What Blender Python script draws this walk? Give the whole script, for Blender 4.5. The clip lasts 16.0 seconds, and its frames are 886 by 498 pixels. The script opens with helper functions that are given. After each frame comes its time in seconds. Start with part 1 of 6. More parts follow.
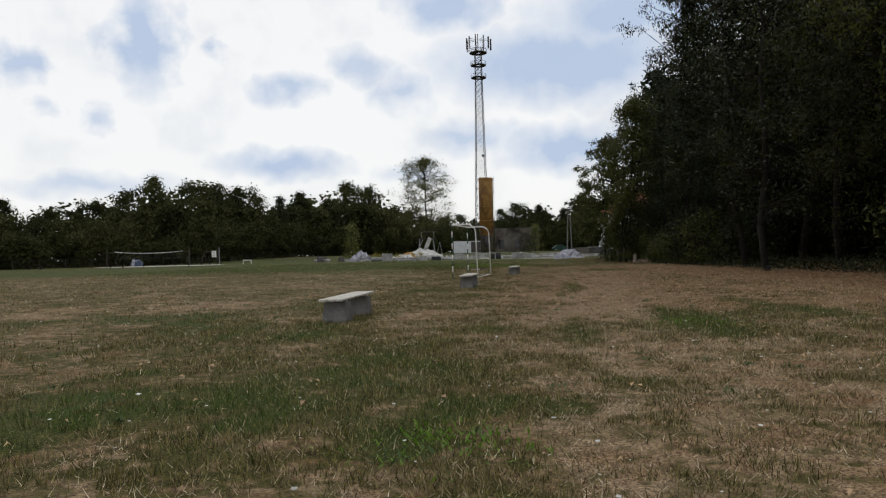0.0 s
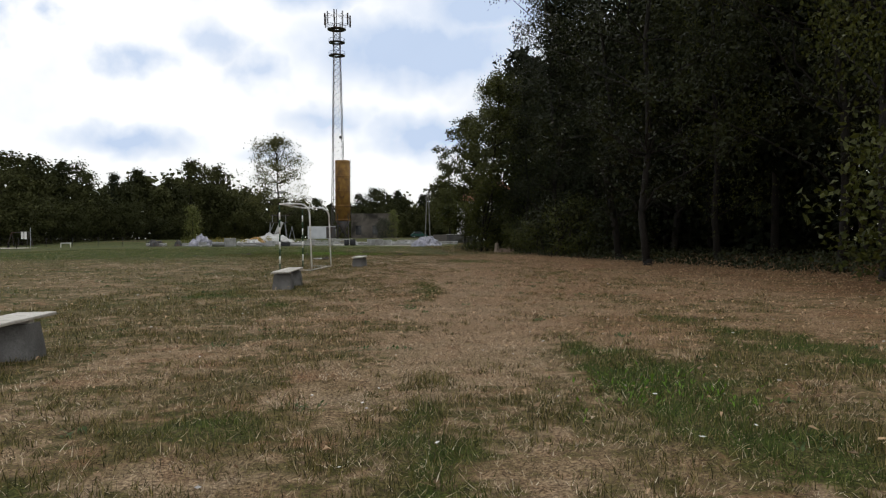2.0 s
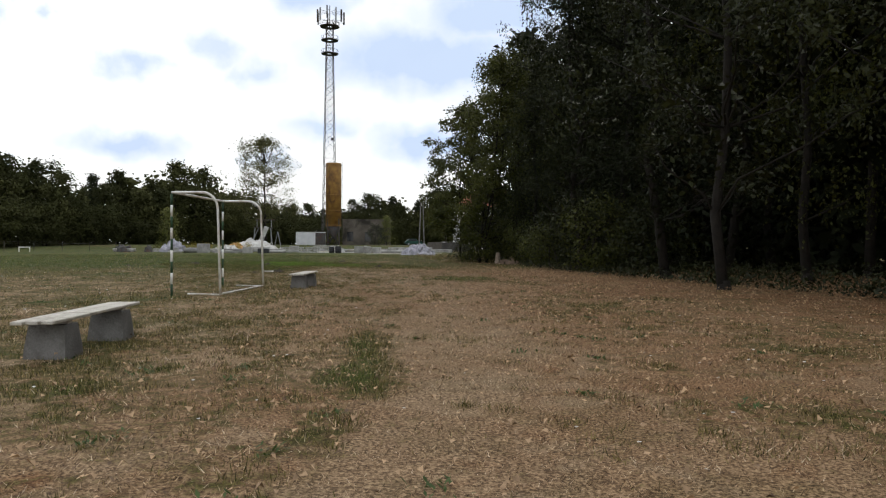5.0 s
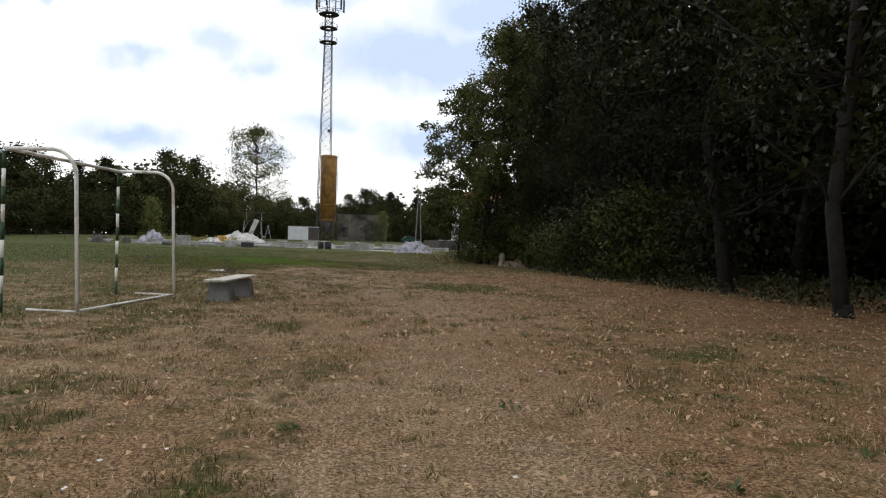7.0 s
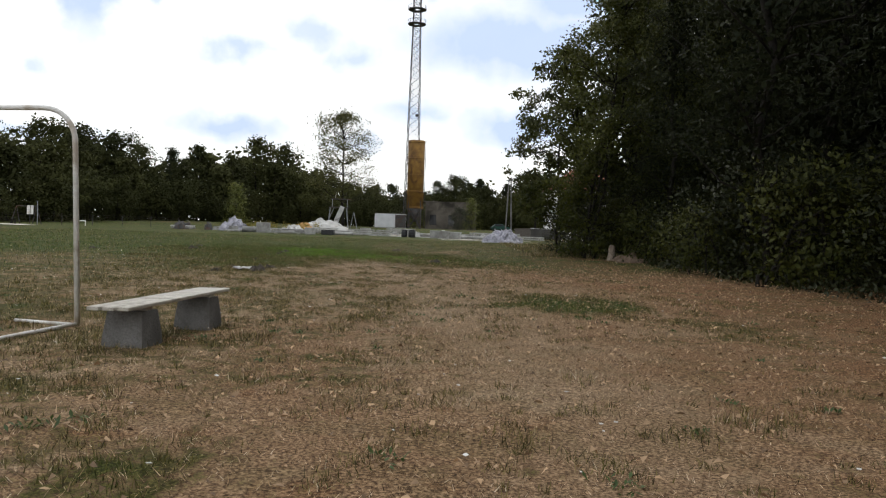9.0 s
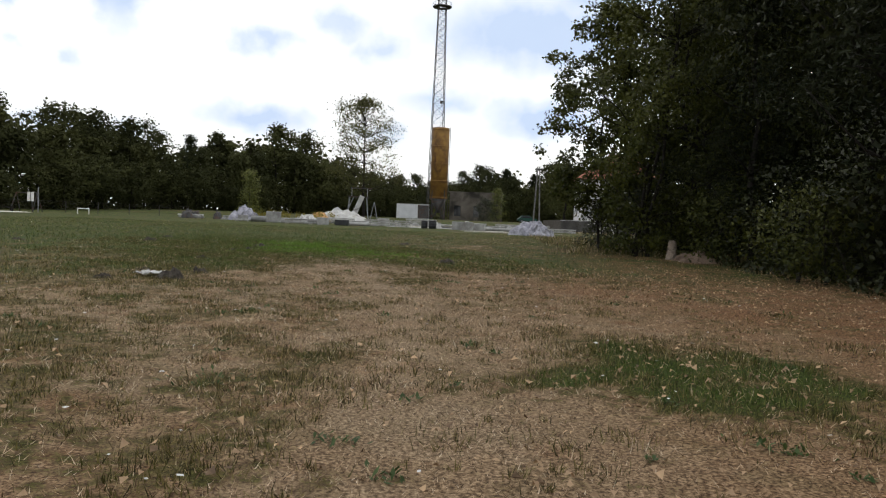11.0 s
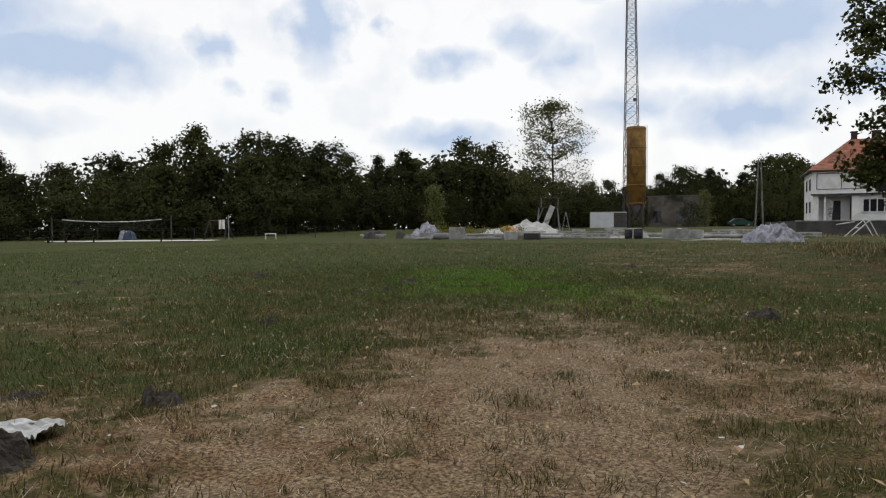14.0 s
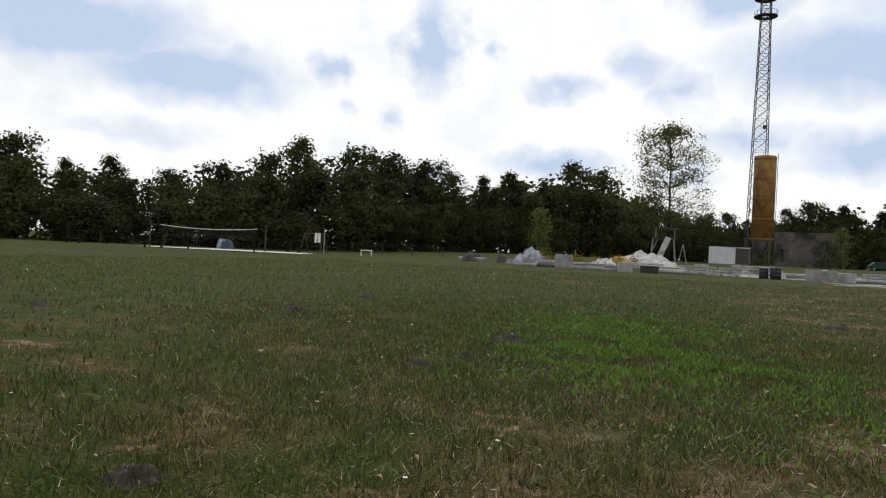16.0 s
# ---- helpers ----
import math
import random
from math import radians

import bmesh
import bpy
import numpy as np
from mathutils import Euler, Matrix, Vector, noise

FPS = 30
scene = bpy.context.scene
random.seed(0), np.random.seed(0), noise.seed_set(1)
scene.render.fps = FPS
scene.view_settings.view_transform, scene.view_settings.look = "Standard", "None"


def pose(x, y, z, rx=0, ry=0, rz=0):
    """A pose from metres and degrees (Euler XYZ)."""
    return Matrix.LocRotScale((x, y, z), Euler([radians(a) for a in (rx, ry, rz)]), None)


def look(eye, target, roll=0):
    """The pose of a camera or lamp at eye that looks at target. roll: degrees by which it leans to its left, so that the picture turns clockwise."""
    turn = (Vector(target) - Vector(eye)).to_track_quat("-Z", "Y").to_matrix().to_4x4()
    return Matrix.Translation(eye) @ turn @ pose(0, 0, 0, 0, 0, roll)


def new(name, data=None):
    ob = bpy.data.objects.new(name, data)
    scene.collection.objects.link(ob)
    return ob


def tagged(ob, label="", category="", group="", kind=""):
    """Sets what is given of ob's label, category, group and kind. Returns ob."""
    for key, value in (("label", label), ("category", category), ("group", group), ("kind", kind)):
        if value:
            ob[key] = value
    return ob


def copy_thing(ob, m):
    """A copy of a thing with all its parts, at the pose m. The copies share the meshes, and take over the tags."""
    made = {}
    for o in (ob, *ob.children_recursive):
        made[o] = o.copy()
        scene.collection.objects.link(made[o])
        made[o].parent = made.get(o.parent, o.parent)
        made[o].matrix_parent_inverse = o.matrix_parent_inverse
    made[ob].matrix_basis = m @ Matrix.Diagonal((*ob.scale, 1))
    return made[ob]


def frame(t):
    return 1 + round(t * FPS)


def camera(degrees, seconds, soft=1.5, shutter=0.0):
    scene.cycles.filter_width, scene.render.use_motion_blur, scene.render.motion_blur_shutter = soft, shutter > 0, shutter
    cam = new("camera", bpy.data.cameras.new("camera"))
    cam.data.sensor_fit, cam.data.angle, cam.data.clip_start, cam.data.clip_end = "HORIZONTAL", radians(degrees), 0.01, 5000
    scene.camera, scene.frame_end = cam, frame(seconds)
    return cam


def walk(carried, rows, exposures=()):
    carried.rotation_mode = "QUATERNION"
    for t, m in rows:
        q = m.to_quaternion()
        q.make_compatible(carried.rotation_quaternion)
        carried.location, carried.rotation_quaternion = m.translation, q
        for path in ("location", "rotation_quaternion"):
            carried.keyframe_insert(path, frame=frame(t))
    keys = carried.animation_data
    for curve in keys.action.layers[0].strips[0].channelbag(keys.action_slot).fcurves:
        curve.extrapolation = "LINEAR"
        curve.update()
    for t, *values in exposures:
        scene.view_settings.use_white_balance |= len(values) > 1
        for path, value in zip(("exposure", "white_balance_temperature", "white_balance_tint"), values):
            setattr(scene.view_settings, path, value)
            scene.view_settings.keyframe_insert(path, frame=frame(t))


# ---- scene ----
cam = camera(62.9, 16.0, soft=1.2)
PATH = [
    (0, (-0.066, 1.162, 0.919), (-0.276, 3.151, 0.929), -1.3),
    (0.5, (-0.073, 2.416, 0.953), (-0.13, 4.415, 0.936), -1.3),
    (1, (0.057, 3.652, 0.937), (0.134, 5.65, 0.885), -3.4),
    (1.5, (0.177, 4.915, 0.982), (0.402, 6.902, 0.961), -0.0),
    (2, (0.34, 6.128, 0.943), (0.516, 8.12, 0.909), -0.4),
    (2.5, (0.503, 7.297, 0.933), (0.728, 9.285, 0.936), -0.8),
    (3, (0.634, 8.461, 1.01), (0.937, 10.438, 0.988), 1.5),
    (3.5, (0.818, 9.64, 0.984), (0.992, 11.632, 0.942), 1.9),
    (4, (1.0, 10.832, 0.973), (1.156, 12.826, 0.947), 1.1),
    (4.5, (1.124, 12.051, 1.009), (1.29, 14.044, 0.988), 0.9),
    (5, (1.291, 13.244, 0.959), (1.475, 15.235, 0.946), 0.2),
    (7.5, (1.928, 19.479, 0.941), (2.1, 21.472, 0.918), 2.3),
    (8, (1.989, 20.88, 0.951), (1.964, 22.88, 0.903), 0.6),
    (10.5, (2.297, 27.075, 0.973), (2.23, 29.073, 0.905), 2.9),
    (11, (2.24, 28.42, 0.92), (2.113, 30.414, 0.836), 2.3),
    (11.5, (2.135, 29.701, 0.891), (1.953, 31.69, 0.807), 2.7),
    (12, (1.932, 30.96, 0.89), (1.568, 32.925, 0.824), 4.8),
    (12.5, (1.698, 32.183, 0.904), (1.164, 34.109, 0.837), 2.9),
    (13, (1.359, 33.342, 0.897), (0.734, 35.241, 0.845), 3.7),
    (13.5, (0.997, 34.505, 0.901), (0.296, 36.377, 0.85), 2.1),
    (14, (0.68, 35.615, 0.906), (0.042, 37.51, 0.848), -0.5),
    (14.5, (0.346, 36.715, 0.887), (-0.286, 38.612, 0.843), 0.6),
    (15, (0.0, 37.697, 0.894), (-0.664, 39.583, 0.855), 2.8),
    (15.5, (-0.407, 38.692, 0.902), (-1.25, 40.506, 0.87), 3.1),
    (16, (-0.936, 39.775, 0.916), (-1.834, 41.562, 0.917), 2.7),
]
walk(cam, [(t, look(eye, target, roll)) for t, eye, target, roll in PATH],
     [(0, -0.66), (2.5, -0.38), (5, -0.27), (8, -0.24), (11, -0.29), (12.5, -0.43), (14.5, -0.6), (16, -0.51)])


# ---- world, sun ----
SUN_AZ, SUN_EL = radians(-8), radians(52)
# soft grey-blue clouds: azimuth, elevation, half width, half height (degrees), depth
CLOUDS = [
    (-28.3, 15.9, 2.4, 4.0, 1.0), (-36.4, 13.4, 1.5, 1.3, 0.75), (-34.8, 10.5, 1.1, 0.8, 0.45), (-31.4, 9.9, 1.6, 0.9, 0.6),
    (-18.0, 12.7, 2.6, 1.2, 0.75), (-18.4, 7.1, 5.0, 1.3, 0.85), (-12.1, 14.4, 2.8, 1.4, 0.65), (-9.0, 12.6, 2.8, 1.6, 0.7),
    (-5.3, 18.9, 4.2, 2.2, 1.0), (3.5, 14.2, 10.0, 3.0, 1.1), (10.0, 17.5, 9.0, 2.8, 1.0), (-3.8, 9.1, 4.0, 1.2, 0.7),
    (4.0, 8.0, 5.5, 1.9, 0.9), (-32.0, 5.4, 6.0, 1.0, 0.6), (-46.9, 12.0, 8.5, 2.3, 1.1), (-55.0, 14.4, 10.0, 3.0, 1.2),
    (14.0, 10.0, 6.0, 2.0, 0.8), (-8.5, 6.4, 3.0, 0.8, 0.5), (-23.5, 15.3, 1.2, 0.6, 0.6), (-50.0, 7.5, 6.0, 1.0, 0.4),
]


def build_world():
    w = bpy.data.worlds.new("sky")
    scene.world = w
    w.use_nodes = True
    nt = w.node_tree
    nt.nodes.clear()
    N, link = nt.nodes.new, nt.links.new

    def math_node(op, a, b=None, clamp=False):
        n = N("ShaderNodeMath")
        n.operation, n.use_clamp = op, clamp
        for i, v in enumerate((a, b)):
            if v is None:
                continue
            if isinstance(v, (int, float)):
                n.inputs[i].default_value = v
            else:
                link(v, n.inputs[i])
        return n.outputs[0]

    co = N("ShaderNodeTexCoord")
    sep = N("ShaderNodeSeparateXYZ")
    link(co.outputs["Generated"], sep.inputs[0])
    az = math_node("ARCTAN2", sep.outputs[0], sep.outputs[1])
    el = math_node("ARCSINE", sep.outputs[2])
    comb = N("ShaderNodeCombineXYZ")
    link(math_node("MULTIPLY", az, 180 / math.pi), comb.inputs[0])
    link(math_node("MULTIPLY", el, 180 / math.pi), comb.inputs[1])
    warp = N("ShaderNodeTexNoise")
    warp.inputs["Scale"].default_value, warp.inputs["Detail"].default_value = 0.42, 7.0
    link(comb.outputs[0], warp.inputs["Vector"])
    off = N("ShaderNodeVectorMath")
    off.operation = "MULTIPLY_ADD"
    link(warp.outputs["Color"], off.inputs[0])
    off.inputs[1].default_value, off.inputs[2].default_value = (5.6, 2.8, 0), (-2.8, -1.4, 0)
    pos = N("ShaderNodeVectorMath")
    link(comb.outputs[0], pos.inputs[0]), link(off.outputs[0], pos.inputs[1])
    total = None
    for a, e, ra, re, depth in CLOUDS:
        sub = N("ShaderNodeVectorMath")
        sub.operation = "SUBTRACT"
        link(pos.outputs[0], sub.inputs[0])
        sub.inputs[1].default_value = (a, e, 0)
        mul = N("ShaderNodeVectorMath")
        mul.operation = "MULTIPLY"
        link(sub.outputs[0], mul.inputs[0])
        mul.inputs[1].default_value = (1 / ra, 1 / re, 0)
        ln = N("ShaderNodeVectorMath")
        ln.operation = "LENGTH"
        link(mul.outputs[0], ln.inputs[0])
        v = math_node("MULTIPLY", math_node("SUBTRACT", 1.25, ln.outputs["Value"], clamp=True), 1.2 * depth, clamp=True)
        total = v if total is None else math_node("MAXIMUM", total, v)
    # the rest of the sky: drifting broken cloud
    wide = N("ShaderNodeTexNoise")
    wide.inputs["Scale"].default_value, wide.inputs["Detail"].default_value = 3.0, 6.0
    link(co.outputs["Generated"], wide.inputs["Vector"])
    rest = math_node("MULTIPLY", math_node("SUBTRACT", wide.outputs["Fac"], 0.5, clamp=True), 4.0, clamp=True)
    high = math_node("MULTIPLY", math_node("SUBTRACT", sep.outputs[2], 0.36, clamp=True), 6.0, clamp=True)
    total = math_node("MAXIMUM", total, math_node("MULTIPLY", rest, high))
    fine = N("ShaderNodeTexNoise")
    fine.inputs["Scale"].default_value, fine.inputs["Detail"].default_value = 0.16, 6.0
    link(comb.outputs[0], fine.inputs["Vector"])
    veil = N("ShaderNodeValToRGB")
    veil.color_ramp.elements[0].position, veil.color_ramp.elements[0].color = 0.30, (13.6, 13.9, 14.4, 1)
    veil.color_ramp.elements[1].position, veil.color_ramp.elements[1].color = 0.48, (16.0, 16.0, 15.9, 1)
    link(fine.outputs["Fac"], veil.inputs[0])
    sky = N("ShaderNodeTexSky")
    sky.sky_type, sky.sun_disc, sky.sun_elevation, sky.sun_rotation = "NISHITA", False, SUN_EL, SUN_AZ
    mixs = N("ShaderNodeMix")
    mixs.data_type = "RGBA"
    mixs.inputs["Factor"].default_value = 0.86
    link(sky.outputs[0], mixs.inputs["A"]), link(veil.outputs[0], mixs.inputs["B"])
    grey = N("ShaderNodeMix")
    grey.data_type = "RGBA"
    link(math_node("MULTIPLY", total, 0.88), grey.inputs["Factor"])
    link(mixs.outputs["Result"], grey.inputs["A"])
    grey.inputs["B"].default_value = (6.8, 8.6, 11.7, 1)
    bg = N("ShaderNodeBackground")
    bg.inputs["Strength"].default_value = 0.1
    link(grey.outputs["Result"], bg.inputs["Color"])
    out = N("ShaderNodeOutputWorld")
    link(bg.outputs[0], out.inputs[0])


build_world()
sun = new("sun", bpy.data.lights.new("sun", "SUN"))
sun.data.energy, sun.data.angle, sun.data.color = 0.7, radians(25), (1.0, 0.96, 0.9)
sun.matrix_world = look(Vector((math.sin(SUN_AZ) * math.cos(SUN_EL), math.cos(SUN_AZ) * math.cos(SUN_EL), math.sin(SUN_EL))) * 200, (0, 0, 0))


# ---- materials ----
def mat(name, low, high, scale=3.0, rough=0.8, metal=0.0, bump=0.3, fine=40.0, stain=None, island=0.0, transl=0.0, spec=0.3, object_random=0.0, depth=0.02):
    """Two-scale noise between two colours, with fine relief. stain: a third colour in blotches."""
    m = bpy.data.materials.new(name)
    m.use_nodes = True
    nt = m.node_tree
    N, link = nt.nodes.new, nt.links.new
    p = nt.nodes["Principled BSDF"]
    co = N("ShaderNodeTexCoord").outputs["Object"]
    big, small = N("ShaderNodeTexNoise"), N("ShaderNodeTexNoise")
    big.inputs["Scale"].default_value, big.inputs["Detail"].default_value = scale, 5
    small.inputs["Scale"].default_value, small.inputs["Detail"].default_value = fine, 4
    link(co, big.inputs["Vector"]), link(co, small.inputs["Vector"])
    add = N("ShaderNodeMath")
    add.operation = "MULTIPLY_ADD"
    link(small.outputs["Fac"], add.inputs[0])
    add.inputs[1].default_value = 0.5
    link(big.outputs["Fac"], add.inputs[2])
    val = add.outputs[0]
    for weight, key in ((island, "Random Per Island"), (object_random, "Random")):
        if not weight:
            continue
        g = N("ShaderNodeNewGeometry" if key != "Random" else "ShaderNodeObjectInfo").outputs[key]
        a2 = N("ShaderNodeMath")
        a2.operation = "MULTIPLY_ADD"
        link(g, a2.inputs[0])
        a2.inputs[1].default_value = weight
        link(val, a2.inputs[2])
        val = a2.outputs[0]
    rng = N("ShaderNodeMapRange")
    spread = island + object_random
    rng.inputs["From Min"].default_value, rng.inputs["From Max"].default_value = 0.5 + spread * 0.1, 1.0 + spread * 0.9
    link(val, rng.inputs["Value"])
    mix = N("ShaderNodeMix")
    mix.data_type = "RGBA"
    link(rng.outputs[0], mix.inputs["Factor"])
    mix.inputs["A"].default_value, mix.inputs["B"].default_value = (*low, 1), (*high, 1)
    col = mix.outputs["Result"]
    if stain:
        s = N("ShaderNodeTexNoise")
        s.inputs["Scale"].default_value, s.inputs["Detail"].default_value = scale * 0.6, 8
        s.inputs["Distortion"].default_value = 1.0
        link(co, s.inputs["Vector"])
        r2 = N("ShaderNodeMapRange")
        r2.inputs["From Min"].default_value, r2.inputs["From Max"].default_value = 0.5, 0.66
        link(s.outputs["Fac"], r2.inputs["Value"])
        mx = N("ShaderNodeMix")
        mx.data_type = "RGBA"
        link(r2.outputs[0], mx.inputs["Factor"])
        link(col, mx.inputs["A"])
        mx.inputs["B"].default_value = (*stain, 1)
        col = mx.outputs["Result"]
    link(col, p.inputs["Base Color"])
    p.inputs["Roughness"].default_value, p.inputs["Metallic"].default_value = rough, metal
    p.inputs["Specular IOR Level"].default_value = spec
    if bump:
        b = N("ShaderNodeBump")
        b.inputs["Strength"].default_value, b.inputs["Distance"].default_value = bump, depth
        link(small.outputs["Fac"], b.inputs["Height"])
        link(b.outputs[0], p.inputs["Normal"])
    if transl:
        t = N("ShaderNodeBsdfTranslucent")
        link(col, t.inputs["Color"])
        ms = N("ShaderNodeMixShader")
        ms.inputs[0].default_value = transl
        link(p.outputs[0], ms.inputs[1]), link(t.outputs[0], ms.inputs[2])
        link(ms.outputs[0], nt.nodes["Material Output"].inputs["Surface"])
    return m


def ground_mat(name, blades=False):
    """Soil, dry thatch and living grass, mixed by the plant cover stored on the mesh."""
    m = bpy.data.materials.new(name)
    m.use_nodes = True
    nt = m.node_tree
    N, link = nt.nodes.new, nt.links.new
    p = nt.nodes["Principled BSDF"]
    co = N("ShaderNodeTexCoord").outputs["Object"]

    def noise_of(scale, detail=5, dist=0.0):
        n = N("ShaderNodeTexNoise")
        n.inputs["Scale"].default_value, n.inputs["Detail"].default_value, n.inputs["Distortion"].default_value = scale, detail, dist
        link(co, n.inputs["Vector"])
        return n.outputs["Fac"]

    def ramp(fac, *stops):
        r = N("ShaderNodeValToRGB")
        while len(r.color_ramp.elements) < len(stops):
            r.color_ramp.elements.new(0.5)
        for e, (pos, c) in zip(r.color_ramp.elements, stops):
            e.position, e.color = pos, (*c, 1)
        link(fac, r.inputs[0])
        return r.outputs[0]

    def mixed(fac, a, b):
        x = N("ShaderNodeMix")
        x.data_type = "RGBA"
        for key, v in (("Factor", fac), ("A", a), ("B", b)):
            link(v, x.inputs[key])
        return x.outputs["Result"]

    def calc(op, a, b, clamp=False):
        n = N("ShaderNodeMath")
        n.operation, n.use_clamp = op, clamp
        for i, v in enumerate((a, b)):
            if isinstance(v, (int, float)):
                n.inputs[i].default_value = v
            else:
                link(v, n.inputs[i])
        return n.outputs[0]

    green = N("ShaderNodeAttribute")
    green.attribute_name = "green"
    litter = N("ShaderNodeAttribute")
    litter.attribute_name = "litter"
    trodden = N("ShaderNodeAttribute")
    trodden.attribute_name = "worn"
    if blades:
        rnd = N("ShaderNodeNewGeometry").outputs["Random Per Island"]
        g_col = ramp(rnd, (0.0, (0.020, 0.021, 0.006)), (0.5, (0.092, 0.085, 0.022)), (0.75, (0.185, 0.158, 0.050)), (0.92, (0.32, 0.25, 0.11)), (1.0, (0.48, 0.39, 0.24)))
        s_col = ramp(rnd, (0.0, (0.025, 0.017, 0.009)), (0.45, (0.165, 0.113, 0.063)), (0.75, (0.50, 0.38, 0.24)), (0.90, (0.82, 0.68, 0.50)), (1.0, (0.88, 0.80, 0.64)))
        fresh = ramp(rnd, (0.0, (0.028, 0.046, 0.009)), (0.5, (0.064, 0.093, 0.017)), (0.85, (0.115, 0.145, 0.032)), (1.0, (0.28, 0.27, 0.10)))
        g_col = mixed(calc("MULTIPLY", calc("SUBTRACT", green.outputs["Fac"], 0.83), 6.0, True), g_col, fresh)
        patchy = calc("MULTIPLY", calc("SUBTRACT", noise_of(2.3, 6, 0.6), 0.48), 8.0, True)
        s_col = mixed(patchy, s_col, ramp(rnd, (0.0, (0.04, 0.030, 0.014)), (0.5, (0.15, 0.110, 0.052)), (0.9, (0.30, 0.215, 0.11)), (1.0, (0.62, 0.5, 0.32))))
        bleached = calc("ADD", calc("MULTIPLY", calc("SUBTRACT", noise_of(1.5, 6, 0.8), 0.53), 7.0, True), calc("MULTIPLY", trodden.outputs["Fac"], 0.55), True)
        s_col = mixed(calc("MULTIPLY", bleached, 0.75), s_col, ramp(rnd, (0.0, (0.055, 0.040, 0.026)), (0.45, (0.32, 0.24, 0.155)), (0.8, (0.63, 0.51, 0.37)), (1.0, (0.86, 0.76, 0.60))))
        s_col = mixed(calc("MULTIPLY", litter.outputs["Fac"], 0.85), s_col, ramp(rnd, (0.0, (0.022, 0.010, 0.005)), (0.45, (0.17, 0.082, 0.038)), (0.78, (0.54, 0.32, 0.175)), (1.0, (0.80, 0.62, 0.42))))
        fac = calc("GREATER_THAN", green.outputs["Fac"], 0.4)
        col = mixed(fac, s_col, g_col)
    else:
        grain, mid, big, tufts = noise_of(130, 3), noise_of(58, 6, 0.2), noise_of(1.7, 6), noise_of(8.0, 6, 0.4)
        g_col = ramp(mid, (0.32, (0.022, 0.025, 0.006)), (0.5, (0.062, 0.060, 0.016)), (0.68, (0.125, 0.110, 0.036)))
        fresh = ramp(mid, (0.32, (0.016, 0.028, 0.005)), (0.5, (0.040, 0.062, 0.010)), (0.68, (0.082, 0.108, 0.023)))
        g_col = mixed(calc("MULTIPLY", calc("SUBTRACT", green.outputs["Fac"], 0.66), 3.0, True), g_col, fresh)
        s_col = ramp(mid, (0.32, (0.098, 0.064, 0.038)), (0.48, (0.255, 0.180, 0.107)), (0.68, (0.45, 0.335, 0.21)))
        # Red-brown leaf litter, with the trees' shade on it put into the colour.
        litter_shade_col = ramp(mid, (0.3, (0.055, 0.022, 0.009)), (0.47, (0.155, 0.074, 0.034)), (0.68, (0.30, 0.165, 0.082)))
        f = calc("ADD", calc("MULTIPLY", calc("SUBTRACT", mid, 0.5), 1.3), calc("ADD", calc("ADD", calc("MULTIPLY", calc("SUBTRACT", tufts, 0.5), 2.1), calc("MULTIPLY", calc("SUBTRACT", big, 0.5), 0.8)), green.outputs["Fac"]))
        f = calc("MULTIPLY", calc("SUBTRACT", f, 0.27), 2.4, True)
        brown = calc("MULTIPLY", calc("SUBTRACT", noise_of(2.6, 6, 0.5), 0.44), 4.0, True)
        col = mixed(f, mixed(calc("MAXIMUM", calc("MULTIPLY", litter.outputs["Fac"], 0.85, True), calc("MULTIPLY", brown, 0.8)), s_col, litter_shade_col), g_col)
        patchy = calc("MULTIPLY", calc("SUBTRACT", noise_of(2.3, 6, 0.6), 0.48), 8.0, True)
        col = mixed(calc("MULTIPLY", patchy, 0.4), col, ramp(mid, (0.32, (0.045, 0.034, 0.016)), (0.5, (0.13, 0.098, 0.046)), (0.68, (0.25, 0.18, 0.09))))
        bleached = calc("ADD", calc("MULTIPLY", calc("SUBTRACT", noise_of(1.5, 6, 0.8), 0.53), 7.0, True), calc("MULTIPLY", trodden.outputs["Fac"], 0.55), True)
        dry_spot = calc("MULTIPLY", calc("MULTIPLY", bleached, calc("SUBTRACT", 1.0, f)), calc("SUBTRACT", 0.8, calc("MULTIPLY", litter.outputs["Fac"], 0.6)), True)
        col = mixed(dry_spot, col, ramp(mid, (0.32, (0.18, 0.130, 0.083)), (0.5, (0.295, 0.218, 0.140)), (0.68, (0.44, 0.345, 0.235))))
        # Noise specks darken the colour in place of shadows between the tufts.
        speck_shade = calc("MULTIPLY", calc("SUBTRACT", calc("ADD", calc("MULTIPLY", grain, 0.6), calc("MULTIPLY", mid, 0.4)), 0.40), 3.2, True)
        col2 = N("ShaderNodeMix")
        col2.data_type, col2.blend_type = "RGBA", "MULTIPLY"
        col2.inputs["Factor"].default_value = 1.0
        link(col, col2.inputs["A"])
        link(ramp(speck_shade, (0.0, (0.52, 0.50, 0.48)), (0.35, (0.86, 0.85, 0.84)), (0.6, (1.10, 1.10, 1.08))), col2.inputs["B"])
        col = col2.outputs["Result"]
        b = N("ShaderNodeBump")
        b.inputs["Strength"].default_value, b.inputs["Distance"].default_value = 0.6, 0.012
        link(grain, b.inputs["Height"])
        link(b.outputs[0], p.inputs["Normal"])
    link(col, p.inputs["Base Color"])
    p.inputs["Roughness"].default_value, p.inputs["Specular IOR Level"].default_value = (0.7, 0.25) if blades else (0.95, 0.1)
